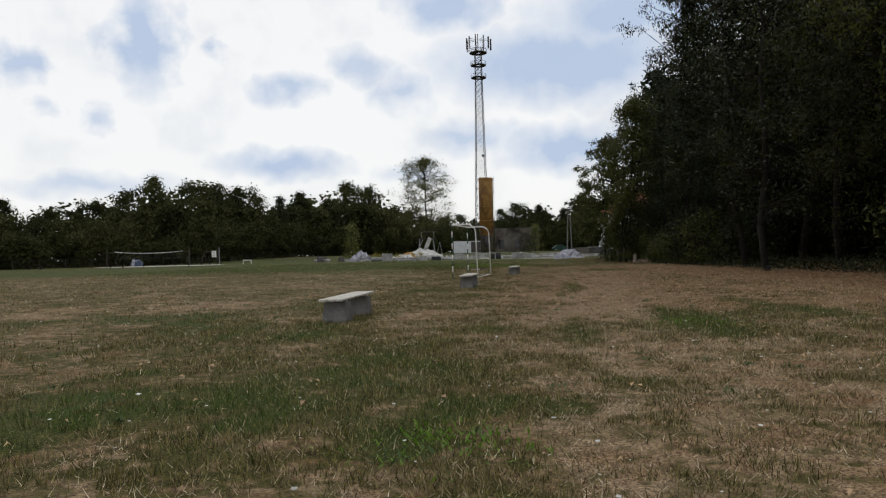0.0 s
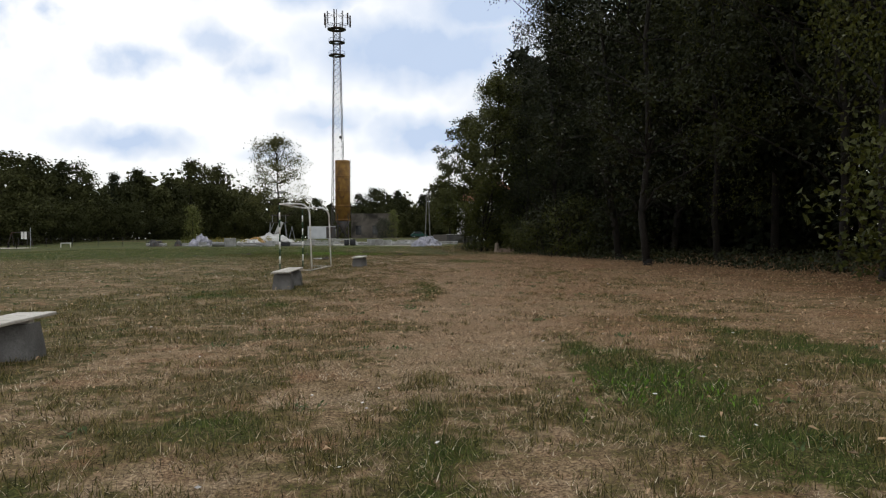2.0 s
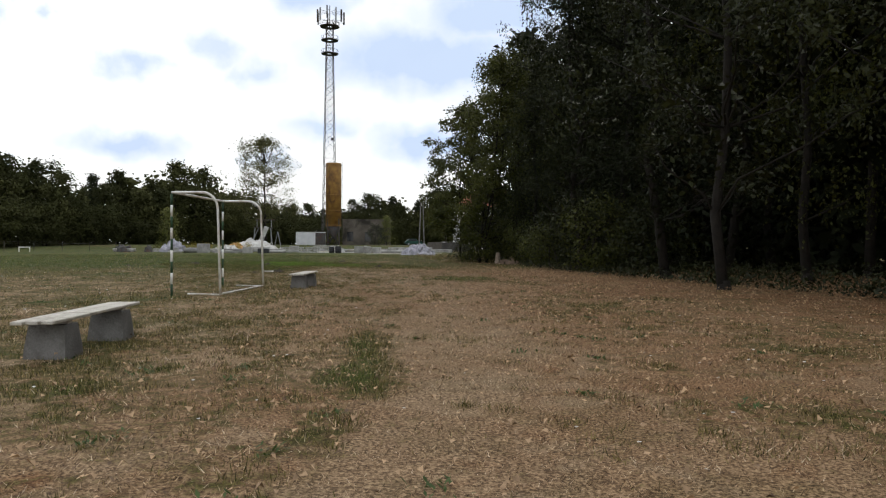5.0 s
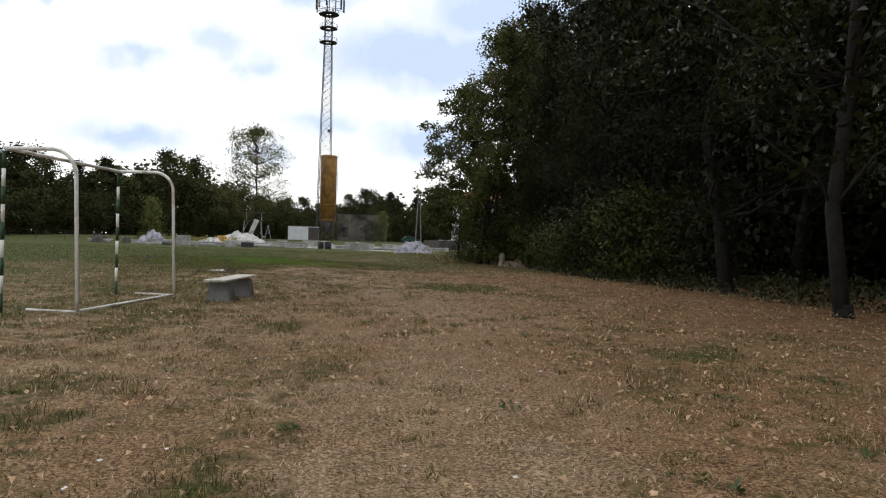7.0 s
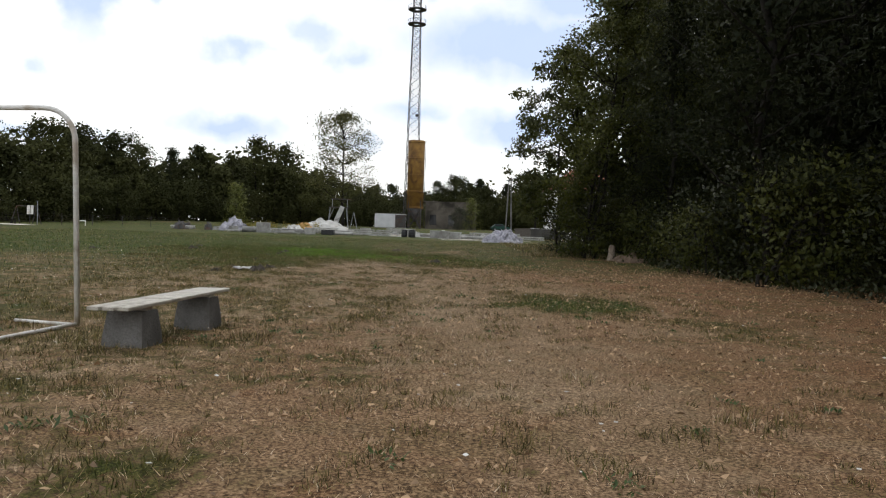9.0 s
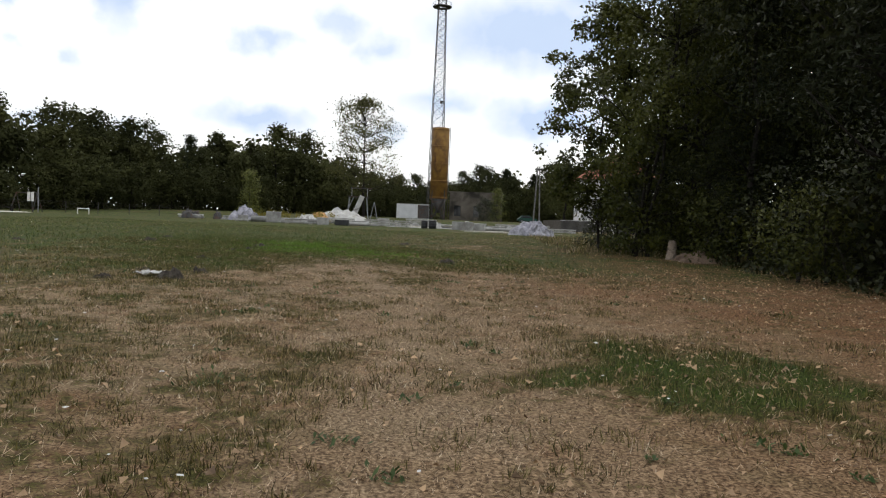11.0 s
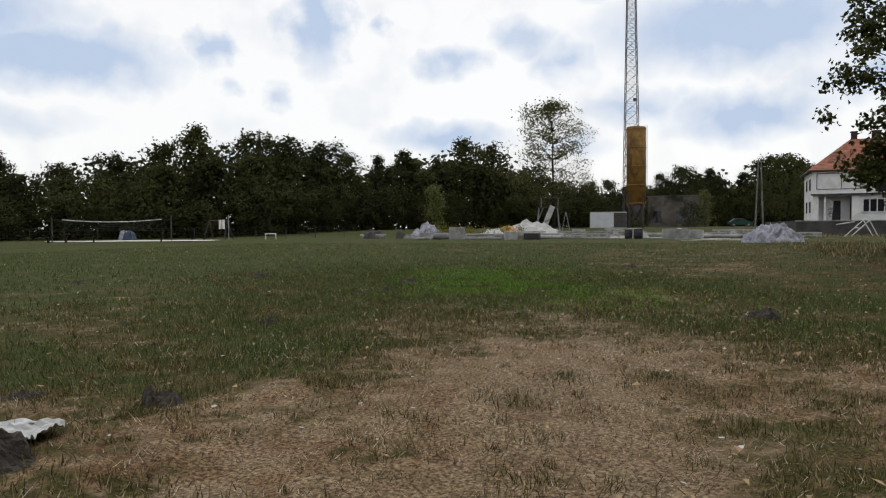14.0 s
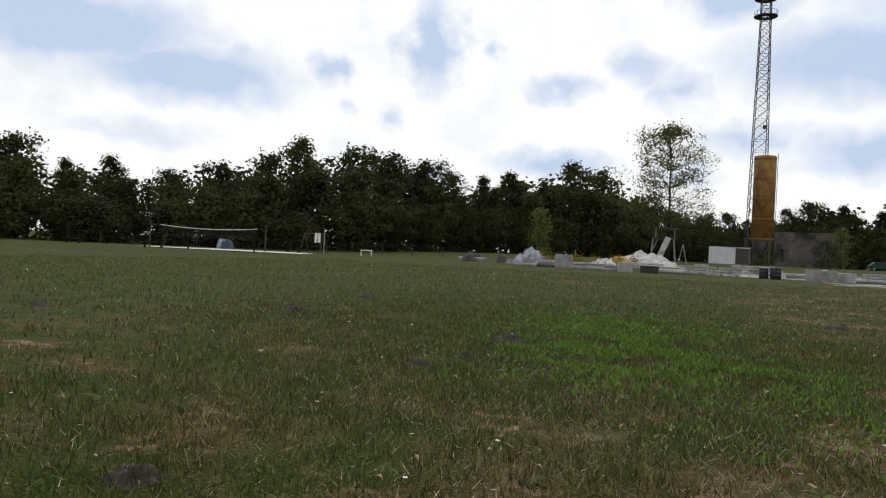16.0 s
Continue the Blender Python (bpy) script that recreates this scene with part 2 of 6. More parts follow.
    if blades:
        t = N("ShaderNodeBsdfTranslucent")
        link(col, t.inputs["Color"])
        ms = N("ShaderNodeMixShader")
        ms.inputs[0].default_value = 0.25
        link(p.outputs[0], ms.inputs[1]), link(t.outputs[0], ms.inputs[2])
        link(ms.outputs[0], nt.nodes["Material Output"].inputs["Surface"])
    return m


GROUND, BLADES = ground_mat("ground_cover"), ground_mat("grass_blades", True)
LEAF = {
    # Oak and pine leaves near black: the crowns' own shade is in the colour.
    "oak": mat("leaf_oak_shaded", (0.006, 0.009, 0.003), (0.042, 0.048, 0.013), 0.45, 0.5, bump=0, island=0.3, transl=0.12, spec=0.22),
    "birch": mat("leaf_birch", (0.018, 0.027, 0.007), (0.110, 0.115, 0.022), 0.45, 0.5, bump=0, island=0.35, transl=0.3, spec=0.2),
    "pine": mat("needle_pine_shaded", (0.006, 0.010, 0.005), (0.026, 0.031, 0.011), 0.45, 0.65, bump=0, island=0.22, transl=0.1, spec=0.1),
    "far": mat("leaf_wood", (0.022, 0.027, 0.010), (0.088, 0.092, 0.032), 0.10, 0.8, bump=0, island=0.12, transl=0.3, spec=0.08, object_random=0.5),
    "far_pine": mat("needle_wood", (0.012, 0.017, 0.008), (0.042, 0.048, 0.020), 0.2, 0.8, bump=0, island=0.12, transl=0.15, spec=0.08, object_random=0.3),
    "pale": mat("leaf_pale", (0.050, 0.056, 0.018), (0.145, 0.140, 0.045), 0.4, 0.6, bump=0, island=0.6, transl=0.4),
    "lime": mat("leaf_lime", (0.07, 0.09, 0.02), (0.17, 0.17, 0.04), 0.4, 0.6, bump=0, island=0.6, transl=0.35),
}
BARK = mat("bark", (0.007, 0.006, 0.005), (0.024, 0.020, 0.016), 5, 0.95, bump=0.9, fine=30)
BIRCH_BARK = mat("birch_bark", (0.09, 0.085, 0.075), (0.26, 0.25, 0.225), 4, 0.8, bump=0.4, fine=25, stain=(0.05, 0.045, 0.04))
CONCRETE = mat("concrete", (0.095, 0.092, 0.088), (0.21, 0.205, 0.197), 3, 0.9, bump=0.6, fine=60, stain=(0.075, 0.072, 0.064))
PALE_CONCRETE = mat("pale_concrete", (0.13, 0.13, 0.127), (0.50, 0.50, 0.485), 2, 0.9, bump=0.4, fine=40, stain=(0.20, 0.19, 0.18), object_random=0.7)
PLANK = mat("plank", (0.36, 0.34, 0.30), (0.68, 0.65, 0.59), 6, 0.75, bump=0.5, fine=70, stain=(0.34, 0.31, 0.26), object_random=0.2)
WHITE_PAINT = mat("white_paint", (0.62, 0.62, 0.60), (0.82, 0.82, 0.80), 5, 0.45, bump=0.15, fine=50, stain=(0.45, 0.40, 0.34))
GREEN_PAINT = mat("green_paint", (0.012, 0.035, 0.016), (0.03, 0.075, 0.035), 6, 0.5, bump=0.2, fine=50)
BLACK_PLASTIC = mat("black_plastic", (0.012, 0.013, 0.015), (0.035, 0.036, 0.04), 4, 0.5, bump=0.2)
RUST_YELLOW = mat("rusty_yellow", (0.12, 0.062, 0.016), (0.30, 0.165, 0.036), 0.9, 0.65, bump=0.3, fine=8, stain=(0.11, 0.052, 0.022))
STEEL = mat("galvanised_steel", (0.16, 0.165, 0.17), (0.34, 0.35, 0.36), 2, 0.5, metal=0.6, bump=0.1)
DARK_STEEL = mat("dark_steel", (0.03, 0.03, 0.032), (0.09, 0.088, 0.085), 3, 0.6, metal=0.3, bump=0.2, stain=(0.09, 0.045, 0.025))
TOWER_RED = mat("tower_red", (0.22, 0.06, 0.045), (0.34, 0.10, 0.07), 1, 0.6, bump=0.1)
PLASTER = mat("white_plaster", (0.62, 0.62, 0.62), (0.80, 0.80, 0.79), 1.2, 0.9, bump=0.3, fine=25, stain=(0.60, 0.59, 0.575))
OLD_WALL = mat("old_concrete_wall", (0.075, 0.066, 0.056), (0.17, 0.152, 0.13), 0.6, 0.95, bump=0.4, fine=8, stain=(0.035, 0.032, 0.027))
ROOF_TILE = mat("roof_tile", (0.24, 0.098, 0.064), (0.42, 0.18, 0.12), 1.5, 0.85, bump=0.5, fine=12, stain=(0.15, 0.065, 0.045), object_random=0.3)
CHIMNEY = mat("chimney_brick", (0.03, 0.022, 0.020), (0.08, 0.05, 0.042), 3, 0.9, bump=0.5)
TRIM = mat("dark_trim", (0.02, 0.02, 0.022), (0.05, 0.05, 0.055), 3, 0.6, bump=0.1)
TARP = mat("grey_tarp", (0.15, 0.15, 0.18), (0.46, 0.46, 0.53), 2.2, 0.5, bump=0.6, fine=9, stain=(0.10, 0.10, 0.11))
CONTAINER = mat("container_paint", (0.50, 0.52, 0.55), (0.66, 0.68, 0.70), 0.8, 0.5, bump=0.1, fine=10)
WHITE_SHEET = mat("white_sheet", (0.42, 0.42, 0.41), (0.74, 0.74, 0.72), 5, 0.5, bump=0.4, fine=14, stain=(0.22, 0.21, 0.20))
SAND = mat("sand", (0.55, 0.52, 0.46), (0.76, 0.72, 0.64), 0.6, 0.95, bump=0.4, fine=20)
WHITE_SAND = mat("white_gravel", (0.36, 0.36, 0.35), (0.60, 0.60, 0.58), 0.8, 0.95, bump=0.6, fine=10, stain=(0.38, 0.36, 0.33))
ORANGE_SAND = mat("orange_sand", (0.45, 0.24, 0.10), (0.62, 0.38, 0.18), 0.8, 0.95, bump=0.6, fine=12)
SOIL = mat("soil", (0.030, 0.025, 0.021), (0.10, 0.085, 0.07), 6, 0.97, bump=1.0, fine=45)
DEAD_LEAF = mat("dead_leaf", (0.035, 0.016, 0.008), (0.60, 0.41, 0.24), 9, 0.75, bump=0, island=0.8, transl=0.15)
WEED = mat("weed_leaf", (0.035, 0.065, 0.02), (0.09, 0.135, 0.04), 5, 0.6, bump=0, island=0.6, transl=0.3)
BLUE = mat("blue_sheet", (0.025, 0.04, 0.075), (0.06, 0.085, 0.14), 3, 0.6, bump=0.3)
GREEN_CAR = mat("green_car_paint", (0.008, 0.045, 0.035), (0.012, 0.06, 0.045), 1, 0.5, bump=0, spec=0.3)
RUBBER = mat("rubber", (0.012, 0.012, 0.012), (0.03, 0.03, 0.03), 4, 0.9, bump=0.2)
LIME_WEED = mat("lime_weed", (0.075, 0.155, 0.009), (0.155, 0.275, 0.024), 4, 0.6, bump=0, island=0.6, transl=0.3)
STUMP_WOOD = mat("stump_wood", (0.13, 0.10, 0.08), (0.34, 0.28, 0.22), 8, 0.9, bump=0.6, fine=30, stain=(0.06, 0.045, 0.035))
YELLOW_WEED = mat("yellow_weed", (0.12, 0.11, 0.02), (0.32, 0.25, 0.04), 3, 0.8, bump=0, island=0.6, transl=0.3)
NET = mat("net_cord", (0.035, 0.037, 0.04), (0.08, 0.08, 0.085), 3, 0.9, bump=0)


def glass():
    m = bpy.data.materials.new("window_glass")
    m.use_nodes = True
    p = m.node_tree.nodes["Principled BSDF"]
    p.inputs["Base Color"].default_value = (0.02, 0.022, 0.025, 1)
    p.inputs["Roughness"].default_value = 0.08
    return m


GLASS = glass()


# ---- mesh helpers ----
class Geo:
    """Collects vertices and faces of one mesh."""

    def __init__(self):
        self.v, self.f = [], []

    def add(self, verts, faces):
        n = len(self.v)
        self.v += [tuple(p) for p in verts]
        self.f += [tuple(i + n for i in face) for face in faces]
        return self

    def box(self, c, s, rz=0.0, bevel=0.0, m=None):
        bm = bmesh.new()
        bmesh.ops.create_cube(bm, size=1.0, matrix=Matrix.Diagonal((*s, 1)))
        if bevel:
            bmesh.ops.bevel(bm, geom=bm.edges[:], offset=bevel, segments=1, affect="EDGES")
        bm.transform((m or Matrix.Identity(4)) @ pose(*c, 0, 0, rz))
        bm.verts.index_update()
        self.add([v.co[:] for v in bm.verts], [[v.index for v in f.verts] for f in bm.faces])
        bm.free()
        return self

    def tube(self, pts, radii, n=8, caps=True):
        pts = [Vector(p) for p in pts]
        if isinstance(radii, (int, float)):
            radii = [radii] * len(pts)
        rings, up = [], None
        for i, p in enumerate(pts):
            d = (pts[min(i + 1, len(pts) - 1)] - pts[max(i - 1, 0)]).normalized()
            if up is None:
                up = Vector((1, 0, 0)) if abs(d.x) < 0.9 else Vector((0, 1, 0))
            side = d.cross(up).normalized()
            up = side.cross(d)
            rings.append([p + (side * math.cos(2 * math.pi * k / n) + up * math.sin(2 * math.pi * k / n)) * radii[i] for k in range(n)])
        verts = [v for r in rings for v in r]
        faces = [(i * n + k, i * n + (k + 1) % n, (i + 1) * n + (k + 1) % n, (i + 1) * n + k) for i in range(len(pts) - 1) for k in range(n)]
        if caps:
            faces += [tuple(range(n))[::-1], tuple((len(pts) - 1) * n + k for k in range(n))]
        return self.add(verts, faces)

    def lathe(self, profile, n=24, close=False):
        """Turns (radius, height) pairs round z."""
        verts = [(r * math.cos(2 * math.pi * k / n), r * math.sin(2 * math.pi * k / n), z) for r, z in profile for k in range(n)]
        rows = len(profile)
        faces = [((i % rows) * n + k, (i % rows) * n + (k + 1) % n, ((i + 1) % rows) * n + (k + 1) % n, ((i + 1) % rows) * n + k) for i in range(rows if close else rows - 1) for k in range(n)]
        if not close:
            faces += [tuple(range(n))[::-1], tuple((rows - 1) * n + k for k in range(n))]
        return self.add(verts, faces)

    def moved(self, m):
        self.v = [tuple(m @ Vector(p)) for p in self.v]
        return self

    def mesh(self, name, material, smooth=False):
        me = bpy.data.meshes.new(name)
        me.from_pydata(self.v, [], self.f)
        me.materials.append(material)
        if smooth:
            me.polygons.foreach_set("use_smooth", [True] * len(me.polygons))
        me.update()
        return me


def part(name, geo, material, parent, label="", smooth=False, m=None):
    ob = new(name, geo.mesh(name, material, smooth) if isinstance(geo, Geo) else geo)
    ob.parent = parent
    if m is not None:
        ob.matrix_basis = m
    if label:
        ob["label"] = label
    return ob


def thing(name, m, label, category, group="", kind=""):
    ob = new(name)
    ob.empty_display_size = 0.1
    ob.matrix_basis = m
    return tagged(ob, label, category, group, kind)


def solid(name, geo, material, m, label, category, group="", kind="", smooth=False):
    """A thing that is one mesh."""
    ob = new(name, geo.mesh(name, material, smooth))
    ob.matrix_basis = m
    return tagged(ob, label, category, group, kind)


def array_mesh(name, verts, sizes, material, attributes=(), normals=None):
    """A mesh of separate faces with sizes corners each, from arrays."""
    me = bpy.data.meshes.new(name)
    nv, nf = len(verts), len(verts) // sizes
    me.vertices.add(nv)
    me.vertices.foreach_set("co", np.ascontiguousarray(verts, dtype=np.float32).ravel())
    me.loops.add(nv)
    me.loops.foreach_set("vertex_index", np.arange(nv, dtype=np.int32))
    me.polygons.add(nf)
    me.polygons.foreach_set("loop_start", np.arange(0, nv, sizes, dtype=np.int32))
    for key, values in attributes:
        a = me.attributes.new(key, "FLOAT", "POINT")
        a.data.foreach_set("value", np.ascontiguousarray(values, dtype=np.float32))
    me.materials.append(material)
    me.update(calc_edges=True)
    if normals is not None:
        me.polygons.foreach_set("use_smooth", np.ones(nf, dtype=bool))
        me.attributes.new("custom_normal", "FLOAT_VECTOR", "POINT").data.foreach_set("vector", np.repeat(normals, sizes, axis=0).astype(np.float32).ravel())
    return me


def lumpy(nx, ny, lx, ly, h, seed, rough=0.25, power=1.0):
    """A heap: a dome with noise, its rim on the ground."""
    g = Geo()
    verts = []
    for j in range(ny + 1):
        for i in range(nx + 1):
            u, v = i / nx * 2 - 1, j / ny * 2 - 1
            d = max(0.0, 1 - u * u - v * v)
            n1 = noise.fractal(Vector((u * 2.3 + seed, v * 2.3, seed)), 1.0, 2.0, 5)
            z = h * (d ** power) * (1.15 + rough * 1.6 * n1)
            verts.append((u * lx / 2 * (1 + 0.1 * n1), v * ly / 2 * (1 + 0.1 * n1), max(z, 0) - 0.04))
    faces = [(j * (nx + 1) + i, j * (nx + 1) + i + 1, (j + 1) * (nx + 1) + i + 1, (j + 1) * (nx + 1) + i) for j in range(ny) for i in range(nx)]
    return g.add(verts, faces)


# ---- the ground and its cover ----
# turf patches by stretch of the walk: x, y, half width, half length, gain of green
TURF_START = [
    (0.2, 4.4, 0.53, 0.52, -0.23), (-0.6, 4.5, 0.19, 0.33, 0.9), (1.3, 4.6, 0.34, 0.61, -0.25), (-2.2, 5.3, 1.13, 0.82, 0.45), (-2.8, 5.4, 0.41, 0.48, 0.5), (-0.2, 5.6, 0.37, 0.41, 0.4), (0.2, 5.6, 0.2, 0.24, 0.5),
    (-1.3, 6.1, 0.76, 1.22, 0.35), (0.7, 6.2, 0.26, 0.43, 0.5), (2, 7.4, 0.84, 1.27, -0.17), (2.3, 9.1, 0.14, 0.18, 0.95), (-0.1, 9.2, 0.21, 0.31, -0.25),
]
TURF_FIRST_BENCH = [
    (-0.6, 9.3, 0.34, 0.33, -0.4), (0.6, 9.6, 0.23, 0.93, 0.5), (-0.3, 9.8, 0.31, 0.4, 0.35), (1.4, 10.3, 0.2, 0.22, -0.4), (0.1, 10.4, 0.57, 0.54, -0.35), (-1.2, 10.4, 0.43, 0.39, 0.35), (0.1, 10.5, 0.26, 0.22, -0.8),
    (1.9, 10.6, 0.85, 1.96, 0.55), (2.1, 10.7, 0.34, 1.94, 0.95), (0.6, 10.9, 0.22, 0.47, 0.5), (0.1, 11.2, 0.44, 0.43, -0.35), (3.6, 11.4, 0.83, 1.35, 0.45), (1.3, 11.7, 0.38, 1.02, -0.5), (3.8, 12.1, 0.51, 1.21, 0.6),
    (0.9, 12.6, 0.32, 0.28, -0.35),
]
TURF_WAY = [
    (1.5, 12.7, 0.29, 0.39, -0.4), (-8.5, 12.9, 1.04, 2.25, -0.35), (-1, 13, 0.58, 0.68, 0.3), (0.5, 13.6, 0.54, 0.37, 0.35), (3.8, 13.8, 0.37, 0.7, 0.7), (-6.2, 14, 1.67, 1.98, -0.3), (4.1, 14.9, 0.52, 0.68, 0.45),
    (0.7, 15.6, 0.18, 0.21, 0.7), (3.7, 16.1, 0.45, 0.74, 0.35), (3.2, 16.2, 0.62, 0.92, -0.4), (1.7, 16.3, 0.55, 1.99, -0.5), (-1.1, 16.5, 0.2, 0.47, 0.75), (1.5, 16.6, 0.33, 0.63, -0.5), (1, 17, 0.2, 0.6, 0.5),
    (3.8, 17, 0.34, 0.43, 0.35), (2.8, 18, 0.33, 0.85, -0.35), (-2.2, 18.1, 0.47, 0.58, 0.6), (-0.6, 18.3, 0.19, 0.32, 0.5), (-0.4, 18.9, 0.19, 0.3, 0.8), (1.2, 19, 0.32, 2.3, 0.35),
]
TURF_GOAL = [
    (1.2, 19.3, 0.21, 1.77, 0.55), (5.2, 19.4, 0.55, 1.12, 0.35), (2, 19.7, 0.46, 1.87, -0.5), (-0.3, 19.7, 0.53, 1.01, -0.3), (2.3, 20.1, 0.47, 3.5, -0.6), (2.9, 20.4, 0.22, 1.37, 0.5), (3.8, 20.5, 0.26, 0.46, 0.4),
    (-0.3, 22.1, 0.6, 0.94, 0.3), (1.5, 22.6, 0.28, 2.05, 0.4), (2.6, 23.7, 0.62, 3.5, -0.5), (1.8, 23.8, 0.34, 0.28, -0.35), (0.9, 26, 0.32, 0.44, 0.55), (2, 26.4, 0.81, 1.29, -0.3), (3.2, 27.1, 0.69, 3.5, -0.5),
    (3.9, 27.8, 0.79, 1.54, -0.3), (3.4, 31.2, 0.6, 0.68, -0.3), (0.8, 32.2, 0.18, 0.23, 0.9), (3.6, 32.6, 1.02, 1.41, 0.3), (1.2, 32.9, 0.18, 0.95, 0.35), (3.5, 33, 1.01, 0.87, 0.65),
]
TURF_CLEARING = [
    (0.8, 34.6, 0.4, 0.24, -0.14), (-0.1, 34.6, 0.12, 0.12, 0.8), (0.1, 34.8, 0.12, 0.12, 0.9), (0, 35.4, 0.12, 0.17, 0.5), (-1.4, 35.5, 0.26, 0.16, 0.5), (1.5, 37, 0.36, 0.39, -0.17), (2.6, 37.2, 1.4, 2.68, -0.17),
    (1.5, 37.5, 1.35, 1.3, -0.17), (-0.4, 38.2, 1.19, 2.45, -0.19), (2.6, 38.4, 0.31, 0.93, 0.5), (2.4, 38.5, 1.16, 1.05, -0.17), (1.1, 38.6, 0.71, 0.87, 0.6), (-0.2, 38.9, 1.09, 1.42, -0.19), (-1.3, 39.1, 0.35, 0.22, -0.22),
    (-0.6, 39.1, 0.36, 0.18, -0.21), (0.2, 39.3, 0.12, 0.12, 0.5), (-0.3, 39.5, 1.21, 1.88, -0.21), (-2.2, 39.5, 0.24, 0.23, 0.4), (-1, 39.6, 0.22, 0.27, 0.45), (2.2, 39.7, 0.6, 0.69, -0.17),
]
TURF_MEADOW = [
    (0.6, 39.9, 0.26, 0.21, -0.2), (-0.2, 40.4, 0.33, 1.21, -0.35), (-1.2, 40.5, 0.35, 0.15, -0.3), (0.2, 40.5, 0.14, 0.36, 0.4), (-4.5, 41.1, 0.21, 0.49, -0.3), (0.6, 41.2, 0.39, 0.57, -0.2), (-3.3, 41.6, 0.22, 0.14, -0.2),
    (-3.8, 41.8, 0.23, 0.14, -0.3), (-2.4, 42.1, 0.19, 0.12, -0.2), (-2.8, 42.4, 0.22, 0.21, 0.4), (-5.4, 42.7, 0.33, 0.81, -0.23), (-1.9, 43, 0.53, 0.32, 0.35), (-4.9, 43, 0.37, 0.31, -0.2), (-2.8, 43.3, 0.19, 0.2, -0.23),
    (-6.4, 43.6, 0.36, 0.5, -0.35), (-1.2, 46.2, 0.72, 2.03, 0.5), (-2.8, 46.3, 0.4, 0.77, 0.8), (-6, 47.4, 0.52, 0.42, -0.2), (-2.6, 47.7, 0.76, 2.67, 0.95), (-2.7, 47.9, 0.93, 3.27, 0.7),
]
PATCHES = [(1.3, 39.7, 0.8, 0.9, 0.4), (-3.2, 39.6, 1.3, 1.2, 0.35)] + TURF_START + TURF_FIRST_BENCH + TURF_WAY + TURF_GOAL + TURF_CLEARING + TURF_MEADOW + [(2.4, 44.5, 1.6, 2.6, 0.35), (-3.2, 49.3, 1.1, 1.6, 0.7), (4.8, 24.5, 0.6, 0.5, 0.5), (-5.0, 12.0, 2.5, 2.0, 0.3)]


def smooth(a, b, v):
    t = np.clip((v - a) / (b - a), 0, 1)
    return t * t * (3 - 2 * t)


def value_noise(x, y, scale, seed):
    """Smooth lattice noise in 0..1 for arrays."""
    rs = np.random.RandomState(seed)
    table = rs.rand(256, 256)
    u, v = x * scale + 37.3, y * scale + 11.7
    iu, iv = np.floor(u).astype(int), np.floor(v).astype(int)
    fu, fv = u - iu, v - iv
    fu, fv = fu * fu * (3 - 2 * fu), fv * fv * (3 - 2 * fv)
    a, b = table[iu % 256, iv % 256], table[(iu + 1) % 256, iv % 256]
    c, d = table[iu % 256, (iv + 1) % 256], table[(iu + 1) % 256, (iv + 1) % 256]
    return (a * (1 - fu) + b * fu) * (1 - fv) + (c * (1 - fu) + d * fu) * fv


def forest_edge(y):
    """x of the wood's edge at y."""
    return np.interp(y, [0, 12, 20, 30, 38, 46, 52, 58, 70], [13.5, 12.0, 10.6, 9.0, 7.6, 7.6, 7.0, 6.2, 12.0])


def way_x(y):
    """x of the trodden way at y."""
    return np.interp(y, [0, 10, 20, 30, 38, 42, 52], [0.2, 0.9, 2.0, 2.2, 1.0, -0.6, -4.5])


def worn(x, y):
    """How trodden and bleached the turf is along the way, 0..1."""
    lane = np.interp(y, [4, 9, 12, 16.5, 20, 27, 31, 37, 40, 44], [0.8, 0.9, 1.2, 1.6, 2.1, 2.9, 2.4, 1.2, 0.0, -0.6])
    d = np.abs(np.asarray(x) - lane) + 0.9 * (value_noise(x, y, 1.3, 17) - 0.5) + 0.5 * (value_noise(x, y, 4.0, 18) - 0.5)
    return smooth(1.0, 0.35, d) * smooth(46, 42, y) * (0.35 + 0.65 * smooth(8, 14, y))


